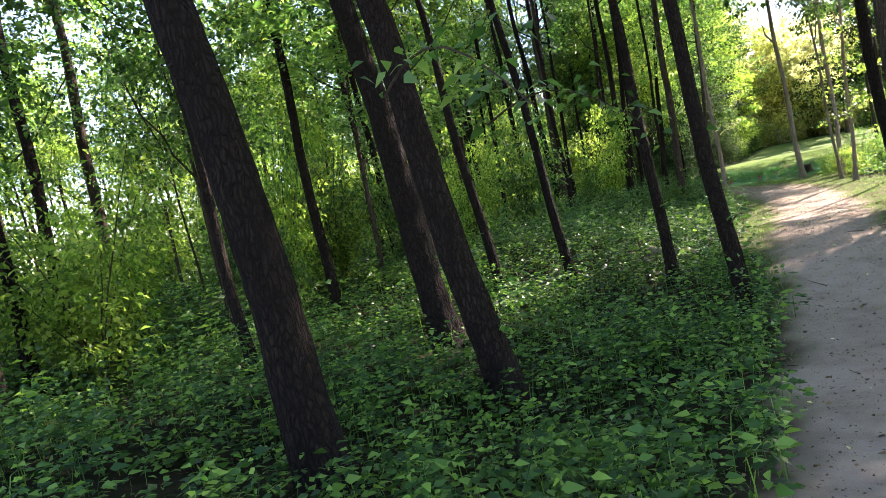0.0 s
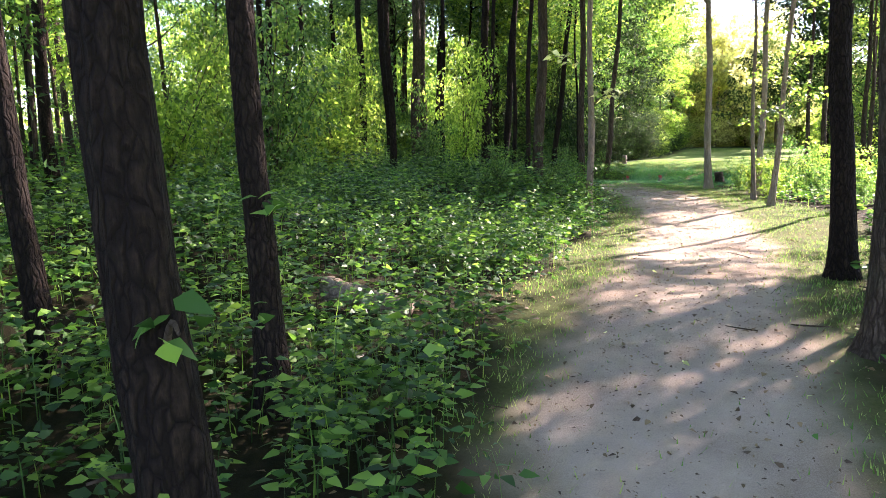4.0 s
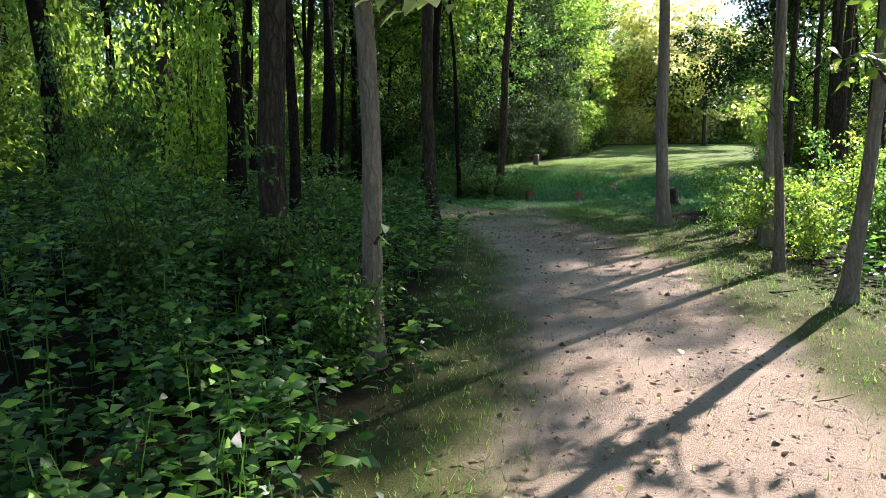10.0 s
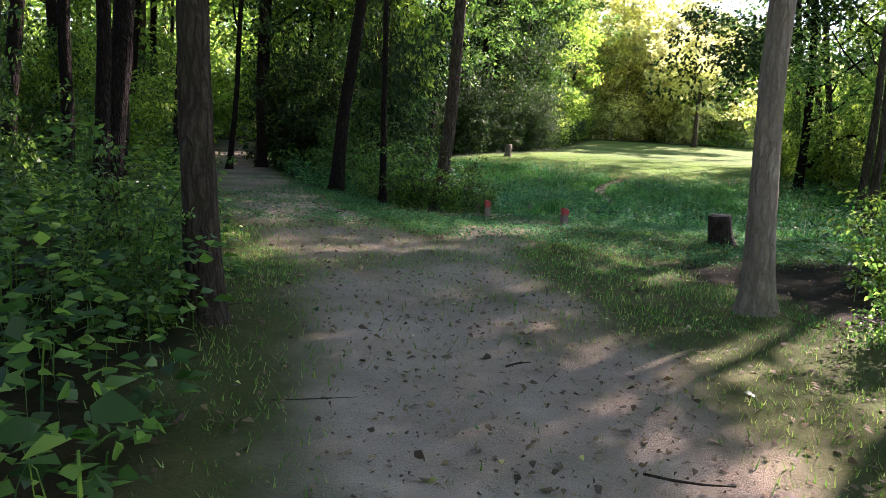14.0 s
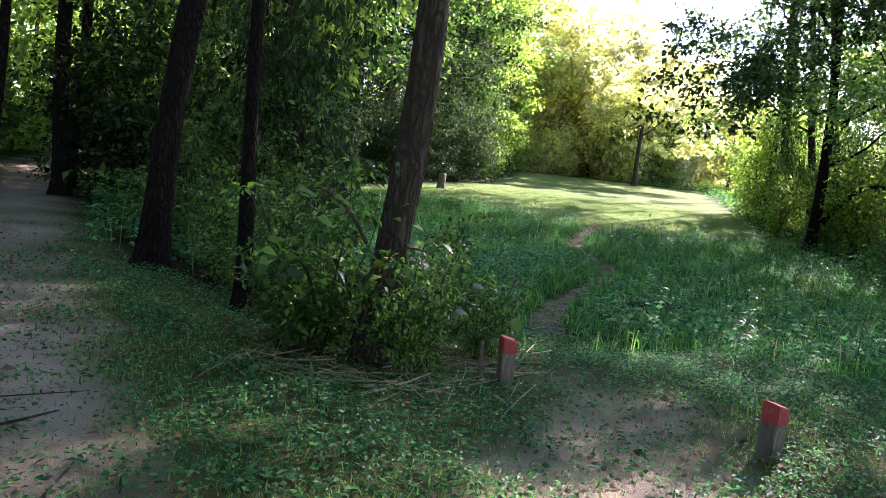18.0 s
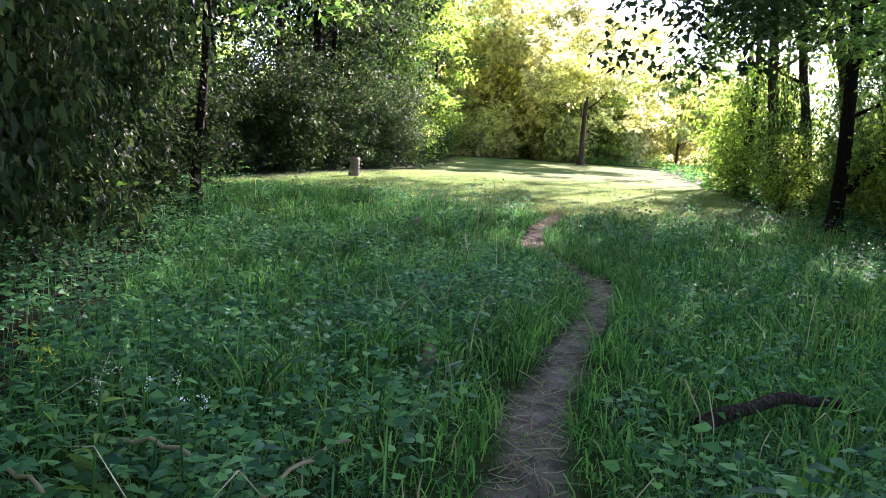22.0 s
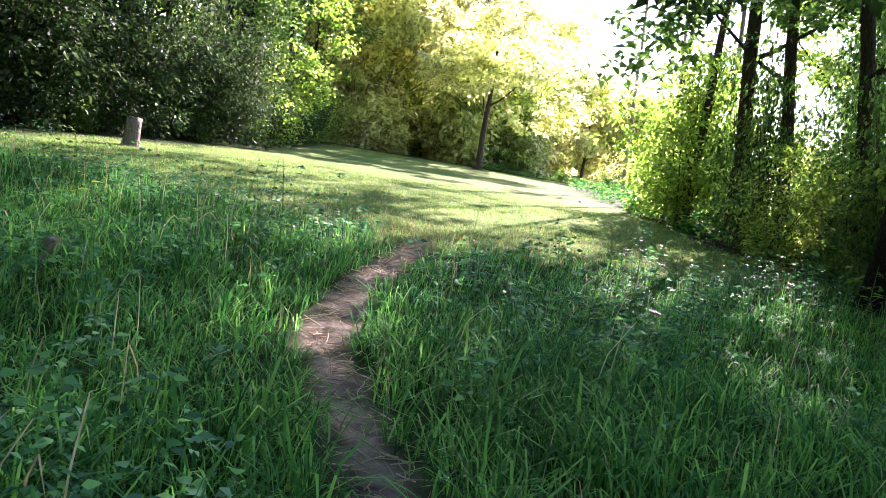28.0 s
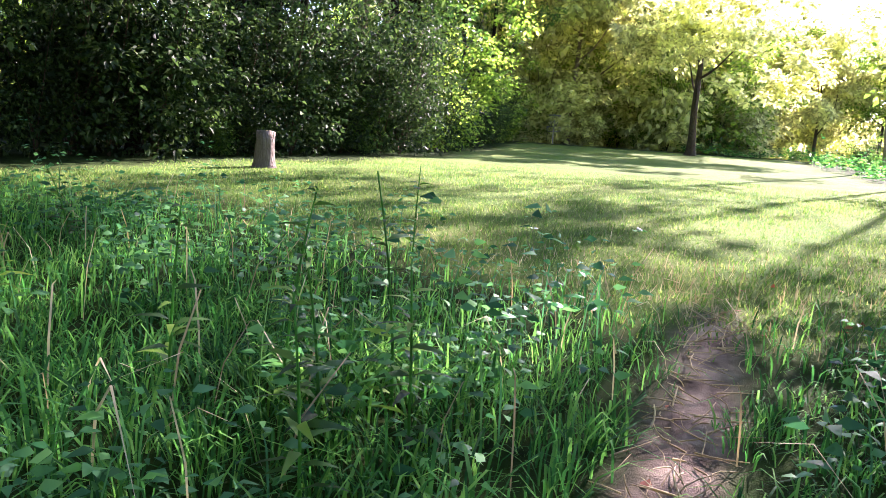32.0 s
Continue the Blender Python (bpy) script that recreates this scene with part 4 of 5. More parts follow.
low_plants(46000, (-6, 4.6, 14.2, 23.5), lambda x, y: np.maximum(verge_mask(x, y), meadow_mask(x, y)) * (1 - .7 * path_mask(x, y)) * ((trail_gap(x, y) > .3) | (y < 19.2)), 26, .065, .022, 9, WEED, "low_weeds", "low small-leaved weeds carpeting the trodden fork", False)


def grass(n, box, keep, seed, tall, width, mat, name, label):
    p, rng = scatter(n, *box, keep, seed)
    m = len(p)
    a = rng.uniform(0, 6.3, m)
    k = rng.uniform(.3, 1.9, m)
    lean = np.stack([np.cos(a) * k, np.sin(a) * k, np.zeros(m)], -1)
    L = tall * rng.uniform(.45, 1.25, m) * (.8 + .35 * wobble(p[:, 0], p[:, 1], 1.3))
    return stuff(name, *(short_blades if tall < .2 else blade_arrays)(p - np.array([0, 0, .01]), lean, L, width * rng.uniform(.6, 1.3, m)), mat, label, "grass")


def tussocks(n, box, keep, seed, tall, width, per, mat, name, label):
    """Grass in tufts: blades spread from each tuft and bend over outwards."""
    c, rng = scatter(n, *box, keep, seed)
    size = (.55 + .45 * rng.uniform(0, 1, len(c)) ** 2) * (.85 + .4 * wobble(c[:, 0], c[:, 1], .8, seed)) * np.interp(c[:, 1] - meadow_start(c[:, 0]), (0, 2.6), (.25, 1)) * np.interp(c[:, 1], (28.0, 32.5), (1, .45))
    size = size * np.interp(np.minimum(1 - lawn_mask(c[:, 0], c[:, 1] + 1.0), 1 - trail_mask(c[:, 0] + .1, c[:, 1])), (0, 1), (.45, 1))
    sway = np.stack([wobble(c[:, 0], c[:, 1], 1.1, 3), wobble(c[:, 0], c[:, 1], 1.1, 8)], -1) * .8
    p = np.repeat(c, per, 0)
    m = len(p)
    a = rng.uniform(0, 6.3, m)
    k = rng.uniform(.4, 2.5, m)
    lean = np.stack([np.cos(a) * k, np.sin(a) * k], -1) + np.repeat(sway, per, 0)
    p[:, :2] += lean * .03 + rng.normal(0, .03, (m, 2))
    L = tall * np.repeat(size, per) * rng.uniform(.55, 1.25, m)
    return stuff(name, *blade_arrays(p - np.array([0, 0, .01]), np.concatenate([lean, np.zeros((m, 1))], -1), L, width * rng.uniform(.6, 1.4, m) * np.sqrt(np.repeat(size, per))), mat, label, "grass")


def lush(x, y):
    return meadow_mask(x, y) * smooth((trail_gap(x, y) - .09) / .14)


tussocks(15000, (-8.5, 7, 17, 35), lambda x, y: lush(x, y) * np.interp(np.abs(x + 1), (1, 6), (1, .6)) * np.interp(y, (19, 22, 25), (.12, .4, 1)), 31, .38, .0115, 16, GRASS_TALL, "meadow_grass", "tall lush green meadow grass in bent tufts")
grass(60000, (-7, 6, 17, 35), lush, 34, .24, .008, GRASS_TALL, "meadow_undergrass", "fine green grass between the meadow tufts")
grass(1300, (-6, 5, 17.5, 34.5), lush, 35, .55, .006, GRASS_DRY, "straw_stalks", "dry straw stalks among the green meadow grass")
grass(240000, (-7.5, 4.5, 11.5, 22.5), lambda x, y: np.maximum(verge_mask(x, y), meadow_mask(x, y)) * (1 - .9 * path_mask(x, y)) * (.25 + .85 * smooth(.5 + wobble(x, y, 1.5, 2) + .5 * wobble(x, y, 5, 1))), 37, .042, .006, GRASS_TALL, "fork_grass", "short trodden green grass round the fork")
grass(260000, (-4.5, 4, -8, 17), lambda x, y: verge_mask(x, y) * (1 - .95 * path_mask(x, y)) * (.6 + .5 * wobble(x, y, 1.1)), 32, .06, .007, GRASS_SHORT, "verge_grass", "short sparse grass along the dirt path")
grass(230000, (-8.5, 6, 30, 44), lambda x, y: lawn_mask(x, y) * np.interp(y, (31, 44), (1, .2)), 33, .06, .009, GRASS_SHORT, "lawn_grass", "short mown lawn grass")
grass(9000, (-6, 6, 31, 35.5), lambda x, y: lawn_mask(x, y) * smooth((35.5 - y) / 3), 36, .12, .007, GRASS_DRY, "lawn_straw", "dry straw patches at the lawn's near edge")
grass(900, (-.6, 2.2, -3, 6), lambda x, y: path_mask(x, y) * (wobble(x, y, 7.0, 4) > .55), 38, .05, .006, GRASS_SHORT, "path_tufts", "small grass tufts growing through the dirt path")

# ---- marker posts, stumps, logs ----
def paint_material(name, base, scuff):
    m, n, l, p = material(name)
    w = ramp(n, l, noise_at(n, l, 30, 5), [(.5, base), (.68, scuff)])
    l.new(w, p.inputs["Base Color"])
    p.inputs["Roughness"].default_value = .75
    bump(n, l, noise_at(n, l, 60, 4), .4, .004, p)
    return m


RED = paint_material("worn_red_paint", (.42, .045, .035), (.30, .12, .08))
POST = bark_material("weathered_post_wood", (.14, .105, .075), (.26, .205, .15), (.38, .31, .235), 0, .4)


def box_bm(sx, sy, sz, bevel=.004, z0=0.0):
    bm = bmesh.new()
    bmesh.ops.create_cube(bm, size=1)
    for v in bm.verts:
        v.co = Vector((v.co.x * sx, v.co.y * sy, (v.co.z + .5) * sz + z0))
    bmesh.ops.bevel(bm, geom=bm.edges[:], offset=bevel, segments=2, affect="EDGES")
    return bm


def marker_post(x, y, turn, tall=.28):
    root = new("marker_post")
    root.matrix_world = pose(x, y, float(height(x, y)) - .04, 2, -2, turn)
    tagged(root, "short square wooden post with a worn red painted top", "post", "red-topped marker posts")
    part("post", box_bm(.073, .073, tall - .085, .004), POST, root)
    bm = box_bm(.075, .075, .085, .005, tall - .085)
    for v in bm.verts:
        if v.co.z > tall - .03:
            v.co.z -= (v.co.x + .0375) * .3
    part("painted_top", bm, RED, root, "faded red painted post top")
    return root


marker_post(-2.31, 16.78, 20)
marker_post(-1.26, 16.05, 35)


def stump(x, y, r, tall, lean, label, bark=BARK_GREY):
    root = new("tree_stump")
    root.location = (x, y, float(height(x, y)) - .04)
    tagged(root, label, "stump")
    zs = np.array([0, .05, .14, .3, .55, .8, 1.0]) * tall
    rad = r * (1 + .55 * np.exp(-zs / .09))
    v, f = tube(np.stack([lean * zs, zs * 0, zs], -1), rad, 14, .07, x)
    part("stump_wood", faces_mesh("stump_wood", v, f, bark, smooth_faces=True), bark, root)
    cv, cf = tube(np.array([[lean * tall, 0, tall - .01], [lean * tall, 0, tall + .012]]), np.array([r * .93, r * .9]), 14, .07, x)
    part("cut_face", faces_mesh("cut_face", cv, cf, POST), POST, root, "weathered sawn top")
    return root


STUMP = bark_material("weathered_stump_wood", (.10, .078, .06), (.22, .18, .145), (.34, .285, .235), 0, .7)
stump(-5.15, 38.6, .13, .54, .0, "grey weathered tree stump standing on the mown lawn", STUMP)
stump(.45, 15.5, .115, .34, -.12, "broken dark stump beside the meadow's edge", BARK_GREY)


# ---- litter and fallen wood ----
def fallen(n, box, keep, seed, size, mat, name, label):
    p, rng = scatter(n, *box, keep, seed)
    m = len(p)
    a = rng.uniform(0, 6.3, m)
    along = np.stack([np.cos(a), np.sin(a), rng.normal(0, .18, m)], -1)
    nor = unit(np.array([0, 0, 1.0]) + rng.normal(size=(m, 3)) * .35)
    L = size * rng.uniform(.5, 1.4, m)
    return stuff(name, *leaf_arrays(p + np.array([0, 0, .012]), along, nor, L, L * rng.uniform(.4, .75, m), .18, True), mat, label, "leaves")


def woods_floor(x, y):
    return off_path(x, y) * .55 + verge_mask(x, y) * .4 + .03 * path_mask(x, y)


fallen(20000, (-6, 4, -12, 19), woods_floor, 41, .042, LITTER, "fallen_leaves", "dry brown leaves lying on path and woodland floor")
fallen(500, (-6, 3, -10, 19), lambda x, y: .8 * (verge_mask(x, y) + .3), 42, .038, LEAF_YELLOW, "fallen_yellow_leaves", "fresh yellow leaves lying on the ground")
fallen(420, (-5, 3, -10, 19), lambda x, y: verge_mask(x, y), 43, .045, LEAF_LOW, "fallen_green_leaves", "green leaves lying on the ground")


def twigs(n, box, keep, seed, name, label, mat, long=.22, thick=.004):
    p, rng = scatter(n, *box, keep, seed)
    chunks = []
    for q in p:
        a, L = rng.uniform(0, 6.3), long * rng.uniform(.4, 1.6)
        s = np.linspace(-.5, .5, 4)
        bend = rng.normal(0, .06)
        pts = q + np.stack([np.cos(a) * L * s - np.sin(a) * bend * (s * s), np.sin(a) * L * s + np.cos(a) * bend * (s * s), .012 + rng.uniform(0, .06) * (s + .5)], -1)
        chunks.append(tube(pts, thick * rng.uniform(.6, 1.8) * np.array([1, .9, .75, .4]), 4))
    return stuff(name, *join(chunks), mat, label, "twigs")


twigs(420, (-5, 3.5, -11, 18.5), lambda x, y: off_path(x, y) + .25 * verge_mask(x, y), 44, "fallen_twigs", "thin dead twigs lying on the ground", TWIG)
twigs(13000, (-2.6, .4, 19, 33.4), lambda x, y: trail_mask(x, y) * .95, 45, "trail_straw", "flattened dry grass stalks on the narrow trail", GRASS_DRY, .12, .0022)
fallen(30000, (-1.8, 2.0, -14, 13), lambda x, y: .8 * path_mask(x, y), 47, .018, LITTER, "path_crumbs", "crumbs of leaf and bark strewn over the dirt path")
fallen(16000, (-7, 3, 9, 20), lambda x, y: .5 * verge_mask(x, y) + .3 * path_mask(x, y), 48, .03, LITTER, "fork_litter", "small brown leaves strewn over the fork")
twigs(260, (-3.6, -2.2, 16.2, 17.6), lambda x, y: x * 0 + .7, 46, "grass_heap", "heap of dead grass stalks and twigs by the post", GRASS_DRY, .4, .004)


def log(name, label, a, b, r, mat, sides=12, sag=.0, ends=True):
    root = new(name)
    a, b = np.array(a, float), np.array(b, float)
    root.location = a
    tagged(root, label, "log")
    s = np.linspace(0, 1, 12)
    pts = (b - a) * s[:, None]
    pts[:, 2] += sag * np.sin(s * np.pi) + .01 * np.sin(s * 17)
    rng = np.random.default_rng(int(abs(a[1]) * 100))
    rad = r * (1 - .3 * s) * (1 + .08 * np.sin(s * 21) + rng.normal(0, .05, 12))
    v, f = tube(pts, rad, sides, .08, a[0])
    part("bark", faces_mesh("bark", v, f, mat, smooth_faces=True), mat, root)
    if ends:
        d = (b - a) / np.linalg.norm(b - a)
        cv, cf = tube(np.array([d * .01, -d * .006]), np.array([r * .95, r * .86]), sides, .08, a[0])
        part("broken_end", faces_mesh("broken_end", cv, cf, POST), POST, root, "pale broken wood end")
    return root


MOSSY = bark_material("mossy_rotten_wood", (.10, .075, .05), (.32, .25, .175), (.55, .46, .34), .7, .5, (14, 14))
log("fallen_log", "short rotten log with green moss among low plants", (-2.2, -2.6, float(height(-2.2, -2.6)) + .15), (-1.5, -2.6, float(height(-1.5, -2.6)) + .13), .09, MOSSY)
log("fallen_branch", "curved dead branch lying on the meadow plants", (-1.1, 21.35, float(height(-1.1, 21.35)) + .13), (-.1, 21.95, float(height(-.1, 21.95)) + .10), .034, BARK_GREY, 8, .09, False)
log("white_stake", "short white weathered stake leaning at the marker post", (-2.43, 16.78, float(height(-2.43, 16.8)) - .01), (-2.45, 16.8, float(height(-2.43, 16.8)) + .2), .018, BARK_PALE, 8, 0, False)

# ---- single branches, vines and far things ----
def spray(name, label, start, tip, n, leaf, mat, spread=.35, seed=0, group="leafy branches"):
    """One leafy branch: a bent twig with broad leaves along it."""
    rng = np.random.default_rng(seed)
    root = new(name)
    a, b = np.array(start, float), np.array(tip, float)
    root.location = a
    tagged(root, label, "branch", group)
    s = np.linspace(0, 1, 8)
    pts = (b - a) * s[:, None] + np.array([0, 0, .18]) * np.sin(s * np.pi)[:, None] * np.linalg.norm(b - a)
    tv, tf = tube(pts, .009 * (1 - .75 * s) + .002, 5)
    part("twig", faces_mesh("twig", tv, tf, TWIG, smooth_faces=True), TWIG, root)
    u = rng.uniform(.25, 1.02, n)
    pos = np.stack([np.interp(u, s, pts[:, k]) for k in range(3)], -1) + rng.normal(0, spread * .35, (n, 3)) * np.array([1, 1, .5])
    ang = rng.uniform(0, 6.3, n)
    out = np.stack([np.cos(ang), np.sin(ang), rng.normal(-.2, .2, n)], -1)
    L = leaf * rng.uniform(.6, 1.25, n)
    v, f = leaf_arrays(pos, out, unit(np.array([0, 0, 1.0]) + rng.normal(size=(n, 3)) * .4), L, L * rng.uniform(.5, .7, n), .3, True)
    part("foliage", faces_mesh("foliage", v, f, mat), mat, root)
    return root


spray("leafy_branch", "drooping branch with broad dark leaves over the path's edge", (-2.3, -8.2, 2.75), (-.75, -8.9, 2.35), 80, .10, LEAF_WOOD, .5, 1)
spray("leafy_branch", "drooping branch with broad dark leaves over the path's edge", (-2.2, -10.2, 2.9), (-.9, -11.2, 2.5), 70, .10, LEAF_WOOD, .5, 2)
spray("leafy_branch", "small branch with bright yellow-green leaves on a pale trunk", (-1.6, 5.4, 2.35), (-1.1, 5.5, 2.6), 26, .13, LEAF_YELLOW, .25, 3)
spray("leafy_branch", "small branch with bright yellow-green leaves on a pale trunk", (-1.62, 5.4, 2.9), (-2.2, 5.2, 3.2), 20, .13, LEAF_YELLOW, .25, 4)
spray("leafy_branch", "long bough with dark green leaves over the lawn's corner", (5.2, 38.2, 4.6), (3.0, 37.0, 3.0), 420, .2, LEAF_WOOD, 1.1, 7)
spray("leafy_branch", "long bough with dark green leaves over the lawn's corner", (5.2, 38.0, 5.4), (3.7, 37.3, 4.4), 420, .2, LEAF_WOOD, 1.2, 8)
spray("leafy_branch", "low branch with broad leaves beside a pale trunk", (1.3, 10.45, 2.0), (.9, 10.75, 2.2), 34, .13, LEAF_SUN, .5, 6)
for _k, (_z, _dx, _dy) in enumerate(((1.9, .5, -.3), (2.3, -.6, -.2), (2.7, .7, .2), (3.1, -.5, .3), (3.4, .6, -.4), (2.1, .1, .6), (3.8, -.4, -.4), (4.1, .5, .2), (1.6, -.4, -.4), (2.6, .2, -.7))):
    spray("leafy_branch", "branch with large pale green leaves coloured as sunlit", (1.5 + .05 * _z, 7.5, _z + .5), (1.5 + .05 * _z + _dx, 7.5 + _dy, _z + .7), 44, .11, LEAF_SUN, .4, 10 + _k)
for _k, (_x, _y, _z) in enumerate(((-3.1, 16.8, 1.0), (-2.9, 16.75, .85), (-3.05, 16.6, 1.25), (-2.8, 16.9, .75), (-3.3, 16.7, .9))):
    spray("vine", "climbing vine with heart-shaped leaves at the tree's foot", (_x, _y, _z - .15), (_x + .35 * math.cos(_k * 2), _y - .25, _z + .1), 30, .08, LEAF_LOW, .3, 30 + _k, "vines")
for _k, (_x, _y, _z, _b) in enumerate(((-.6, -6.0, .9, -1), (-.62, -6.05, 1.3, 1), (-.6, -6.0, .55, 1), (-2.25, -9.0, 1.0, 1), (-1.58, 5.4, 1.2, 1), (-1.6, 5.4, 1.0, -1), (-1.64, -4.2, 1.4, 1))):
    spray("vine", "small climbing vine on a tree trunk", (_x, _y, _z), (_x + .18 * _b, _y - .16, _z + .1), 9, .09, LEAF_LOW, .15, 50 + _k, "vines")


def tall_weed(x, y, tall, mat, seed):
    """A single upright leafy stalk."""
    rng = np.random.default_rng(seed)
    root = new("tall_weed")
    root.location = (x, y, float(height(x, y)) - .02)
    tagged(root, "tall leafy weed stalk standing above the grass", "weed", "tall weeds")
    s = np.linspace(0, 1, 7)
    bend = rng.normal(0, .12, 2)
    pts = np.stack([bend[0] * s ** 2 * tall, bend[1] * s ** 2 * tall, tall * s], -1)
    v, f = tube(pts, .005 * (1 - .7 * s) + .001, 5)
    part("stalk", faces_mesh("stalk", v, f, GRASS_TALL, smooth_faces=True), GRASS_TALL, root)
    n = 26
    u = rng.uniform(.15, 1, n)
    pos = np.stack([np.interp(u, s, pts[:, k]) for k in range(3)], -1)
    a = np.arange(n) * 2.4
    out = np.stack([np.cos(a), np.sin(a), np.full(n, .35)], -1)
    L = .13 * (1.2 - .7 * u) * rng.uniform(.7, 1.2, n)
    lv, lf = leaf_arrays(pos, out, unit(np.array([0, 0, 1.0]) + rng.normal(size=(n, 3)) * .3), L, L * .22, .35, True)
    part("foliage", faces_mesh("foliage", lv, lf, mat), mat, root)
    return root


_w, _wr = scatter(60, -6, 5, 19, 33.5, lambda x, y: lush(x, y) * (np.abs(x - np.interp(y, [q[0] for q in TRAIL_X], [q[1] for q in TRAIL_X])) > .75), 61)
for _k, _p in enumerate(_w):
    tall_weed(_p[0], _p[1], _wr.uniform(.45, .8), LEAF_LOW if _k % 3 else LEAF_SUN, 700 + _k)
for _k, (_x, _y, _t) in enumerate(((-1.9, 30.6, .75), (-1.75, 30.5, .62), (-1.6, 30.75, .8), (-1.5, 30.5, .6), (-2.3, 30.7, .7), (-1.7, 30.2, .6))):
    tall_weed(_x, _y, _t, LEAF_LOW, 800 + _k)


def metal(name, col, rough=.45):
    m, n, l, p = material(name)
    l.new(ramp(n, l, noise_at(n, l, 20, 4), [(.4, col), (.7, tuple(c * .6 for c in col))]), p.inputs["Base Color"])
    p.inputs["Metallic"].default_value, p.inputs["Roughness"].default_value = .8, rough
    return m


STEEL = metal("galvanised_steel", (.35, .36, .38))


def disc_basket(x, y):
    """A chain basket on a pole."""
    root = new("disc_golf_basket")
    root.location = (x, y, float(height(x, y)))
    tagged(root, "grey steel disc golf basket on a pole beyond the lawn", "basket")
    v, f = tube(np.array([[0, 0, -.05], [0, 0, .7], [0, 0, 1.42]]), np.array([.03, .03, .03]), 8)
    part("pole", faces_mesh("pole", v, f, STEEL), STEEL, root)
    ring = lambda r, z: np.stack([np.cos(np.linspace(0, 2 * np.pi, 25)) * r, np.sin(np.linspace(0, 2 * np.pi, 25)) * r, np.full(25, z)], -1)
    for name, r, z, th in (("basket_rim", .33, .82, .012), ("basket_floor", .30, .60, .012), ("top_band", .29, 1.36, .035)):
        v, f = tube(ring(r, z), np.full(25, th), 6)
        part(name, faces_mesh(name, v, f, STEEL), STEEL, root)
    for i in range(16):
        a = i * math.tau / 16
        d = np.array([math.cos(a), math.sin(a), 0])
        v, f = tube(np.array([d * .30 + [0, 0, .60], d * .33 + [0, 0, .82]]), np.array([.005, .005]), 5)
        part("basket_bar", faces_mesh("basket_bar", v, f, STEEL), STEEL, root)
        v, f = tube(np.array([d * .28 + [0, 0, 1.35], d * .17 + [0, 0, 1.02], d * .05 + [0, 0, .8]]), np.full(3, .006), 5)
        part("chain", faces_mesh("chain", v, f, STEEL), STEEL, root)
    return root


disc_basket(-1.15, 65.0)
log("rotten_stump", "grey rotten wood stub standing in the tall grass", (-2.85, 29.5, float(height(-2.85, 29.5)) - .02), (-2.83, 29.48, float(height(-2.85, 29.5)) + .22), .06, MOSSY, 10, 0, False)
log("rotten_stump", "brown rotten wood stub among meadow weeds", (-2.35, 22.2, float(height(-2.35, 22.2)) - .02), (-2.3, 22.22, float(height(-2.35, 22.2)) + .2), .05, MOSSY, 10, 0, False)
# low arching limb of the dark leaning tree
_a = np.linspace(0, 1, 14)
_arch = np.stack([5.25 + 1.9 * _a, 32.75 - .5 * _a, float(height(5.1, 32.8)) + .75 + 1.15 * np.sin(_a * np.pi * .86) * (1 - .15 * _a)], -1)
_v, _f = tube(_arch - _arch[0], .075 * (1 - .6 * _a), 9, .08)
_o = tagged(new("arching_limb"), "dark bare limb arching down to the ground", "branch")
_o.location = _arch[0]
part("limb", faces_mesh("limb", _v, _f, BARK_DARK, smooth_faces=True), BARK_DARK, _o)

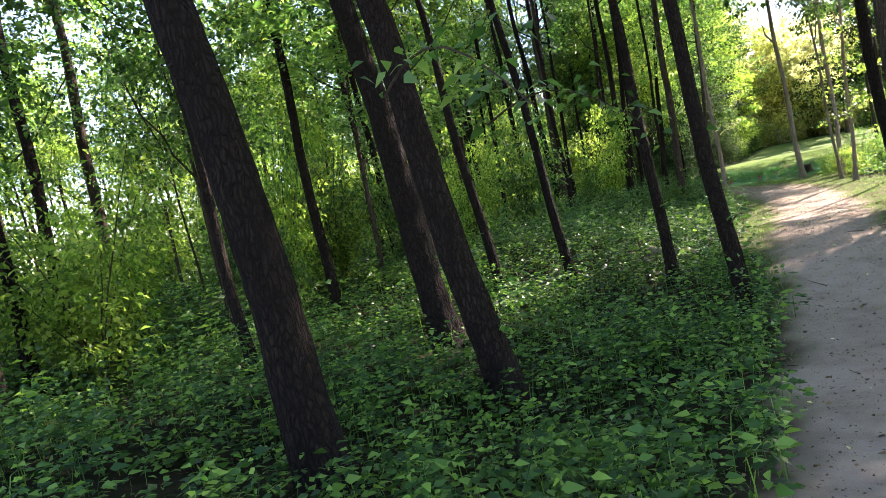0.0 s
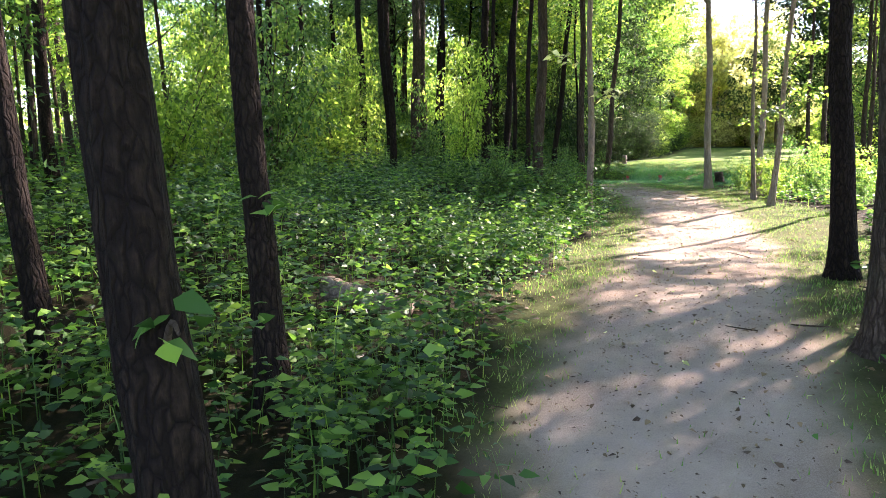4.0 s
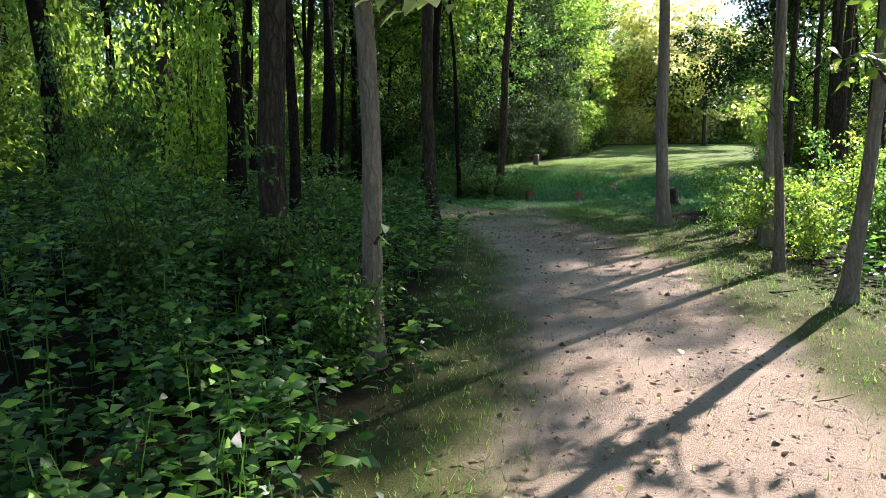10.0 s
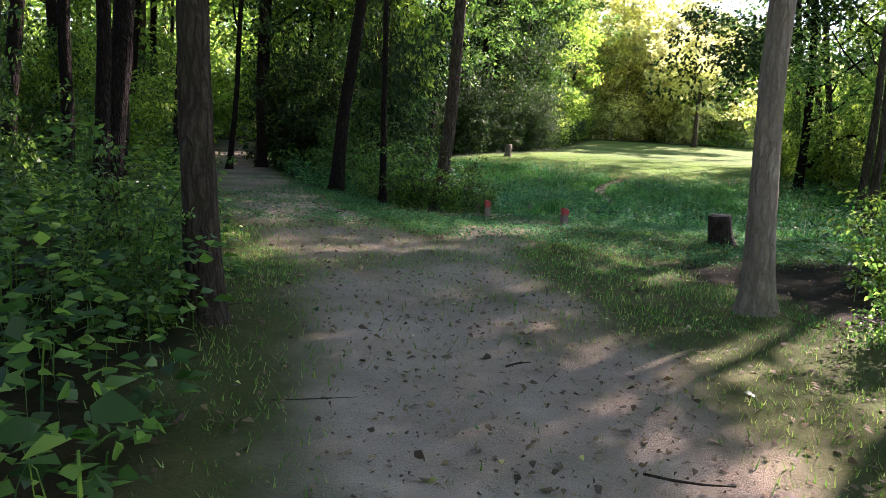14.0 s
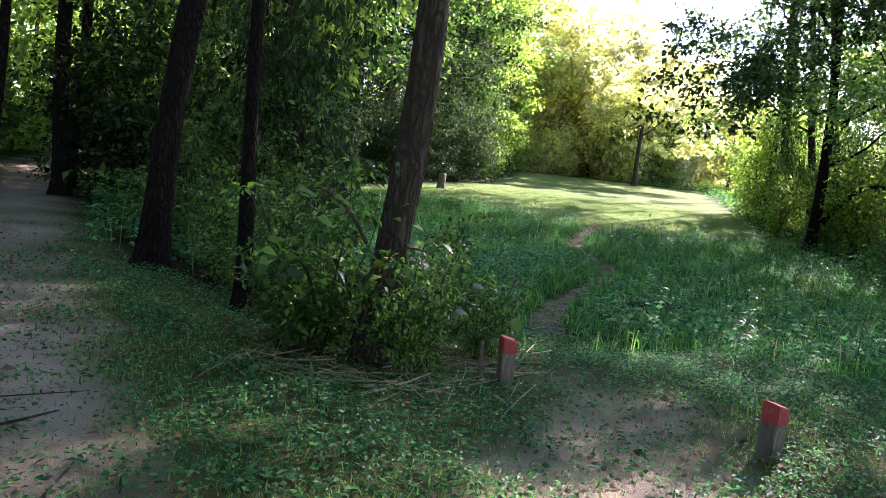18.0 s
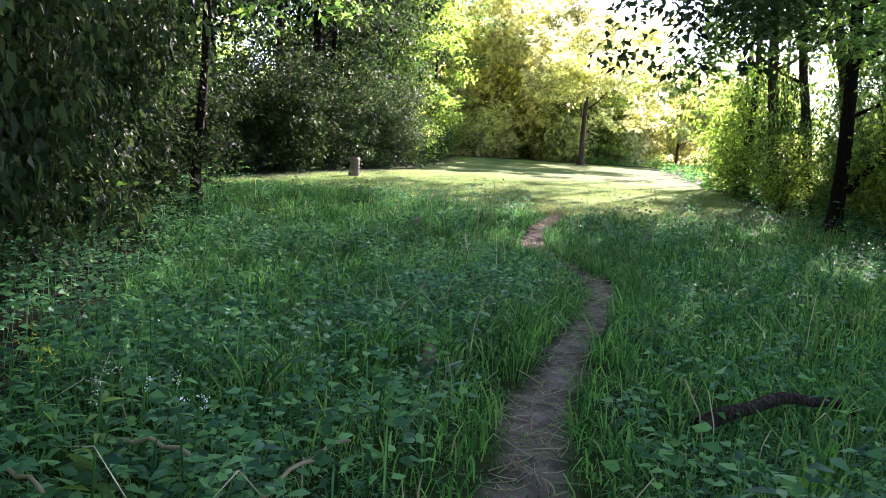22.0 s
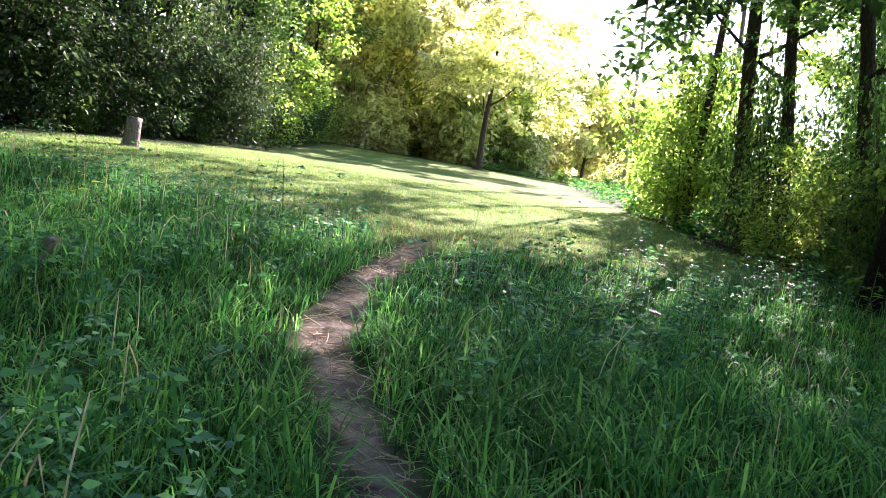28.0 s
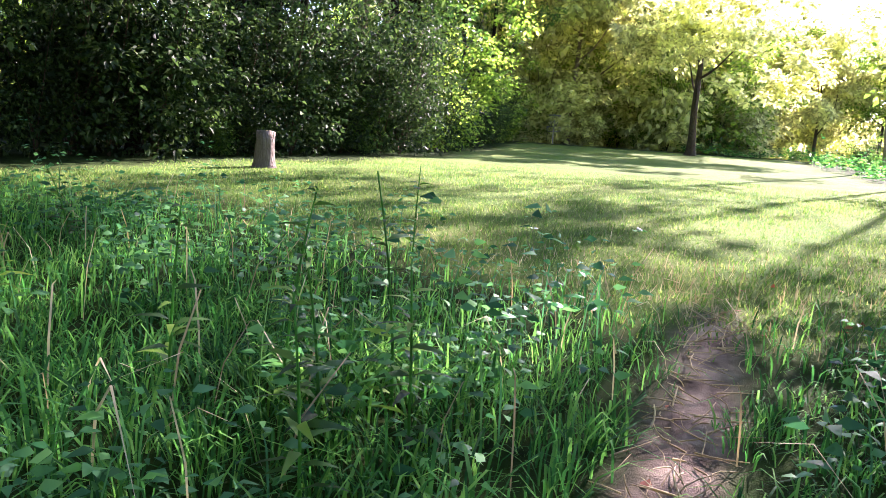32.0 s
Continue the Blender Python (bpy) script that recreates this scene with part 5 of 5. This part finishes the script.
# ---- small things ----
RED_LEAF = leaf_material("fallen_red_leaf", (0.16, 0.03, 0.018), (0.30, 0.07, 0.035), (0.42, 0.15, 0.06), 0.2, 0.7)
fallen(70, (-1.2, 1.6, 29.4, 33.5), lambda x, y: np.maximum(trail_mask(x, y), lawn_mask(x, y)), 49, .05, RED_LEAF, "fallen_red_leaves", "red leaves lying on grass where the trail meets the lawn")
for _a, _b in (((-3.56, 20.29), (-3.2, 20.0)), ((-2.72, 19.95), (-2.5, 20.5)), ((-3.3, 20.6), (-2.9, 20.25))):
    log("dead_stalk", "thin bent dead stalk sticking out of the shaded plants", (*_a, float(height(*_a)) + .12), (*_b, float(height(*_b)) + .2), .008, GRASS_DRY, 6, .03, False)


def flowering_weed(x, y, tall, mat, seed, label):
    """An upright stalk with narrow leaves and a head of small flowers."""
    rng = np.random.default_rng(seed)
    root = new("flowering_weed")
    root.location = (x, y, float(height(x, y)) - .02)
    tagged(root, label, "weed", "flowering weeds")
    s = np.linspace(0, 1, 7)
    pts = np.stack([rng.normal(0, .1) * s ** 2 * tall, rng.normal(0, .1) * s ** 2 * tall, tall * s], -1)
    v, f = tube(pts, .004 * (1 - .6 * s) + .001, 5)
    part("stalk", faces_mesh("stalk", v, f, GRASS_TALL, smooth_faces=True), GRASS_TALL, root)
    u = np.linspace(.15, .85, 18)
    a = np.arange(18) * 2.4
    pos = np.stack([np.interp(u, s, pts[:, k]) for k in range(3)], -1)
    L = .11 * (1.2 - .6 * u)
    lv, lf = leaf_arrays(pos, np.stack([np.cos(a), np.sin(a), np.full(18, .3)], -1), np.tile([0, 0, 1.0], (18, 1)), L, L * .2, .3, True)
    part("foliage", faces_mesh("foliage", lv, lf, WEED), WEED, root)
    hv, hf = clumps(pts[-1] + rng.normal(0, .022, (4, 3)), .016, 9, .009, rng)
    part("flower_head", faces_mesh("flower_head", hv, hf, mat), mat, root)
    return root


YELLOW_PETAL = leaf_material("yellow_petal", (0.50, 0.36, 0.02), (0.66, 0.50, 0.03), (0.75, 0.60, 0.08), 0.3, 0.7, .1)
WHITE_PETAL = leaf_material("white_petal", (0.6, 0.6, 0.55), (0.75, 0.75, 0.7), (0.82, 0.82, 0.78), 0.3, 0.7, .1)
for _k, (_x, _y) in enumerate(((-3.71, 20.85), (-3.48, 20.61), (-3.62, 20.7))):
    flowering_weed(_x, _y, .42, YELLOW_PETAL, 900 + _k, "green weed with a small yellow flower head")
for _k, (_x, _y) in enumerate(((-3.37, 20.67), (-3.19, 20.54), (-3.28, 20.5), (-3.1, 20.7), (-2.95, 20.35))):
    flowering_weed(_x, _y, .36, WHITE_PETAL, 920 + _k, "green weed with tiny white flowers")
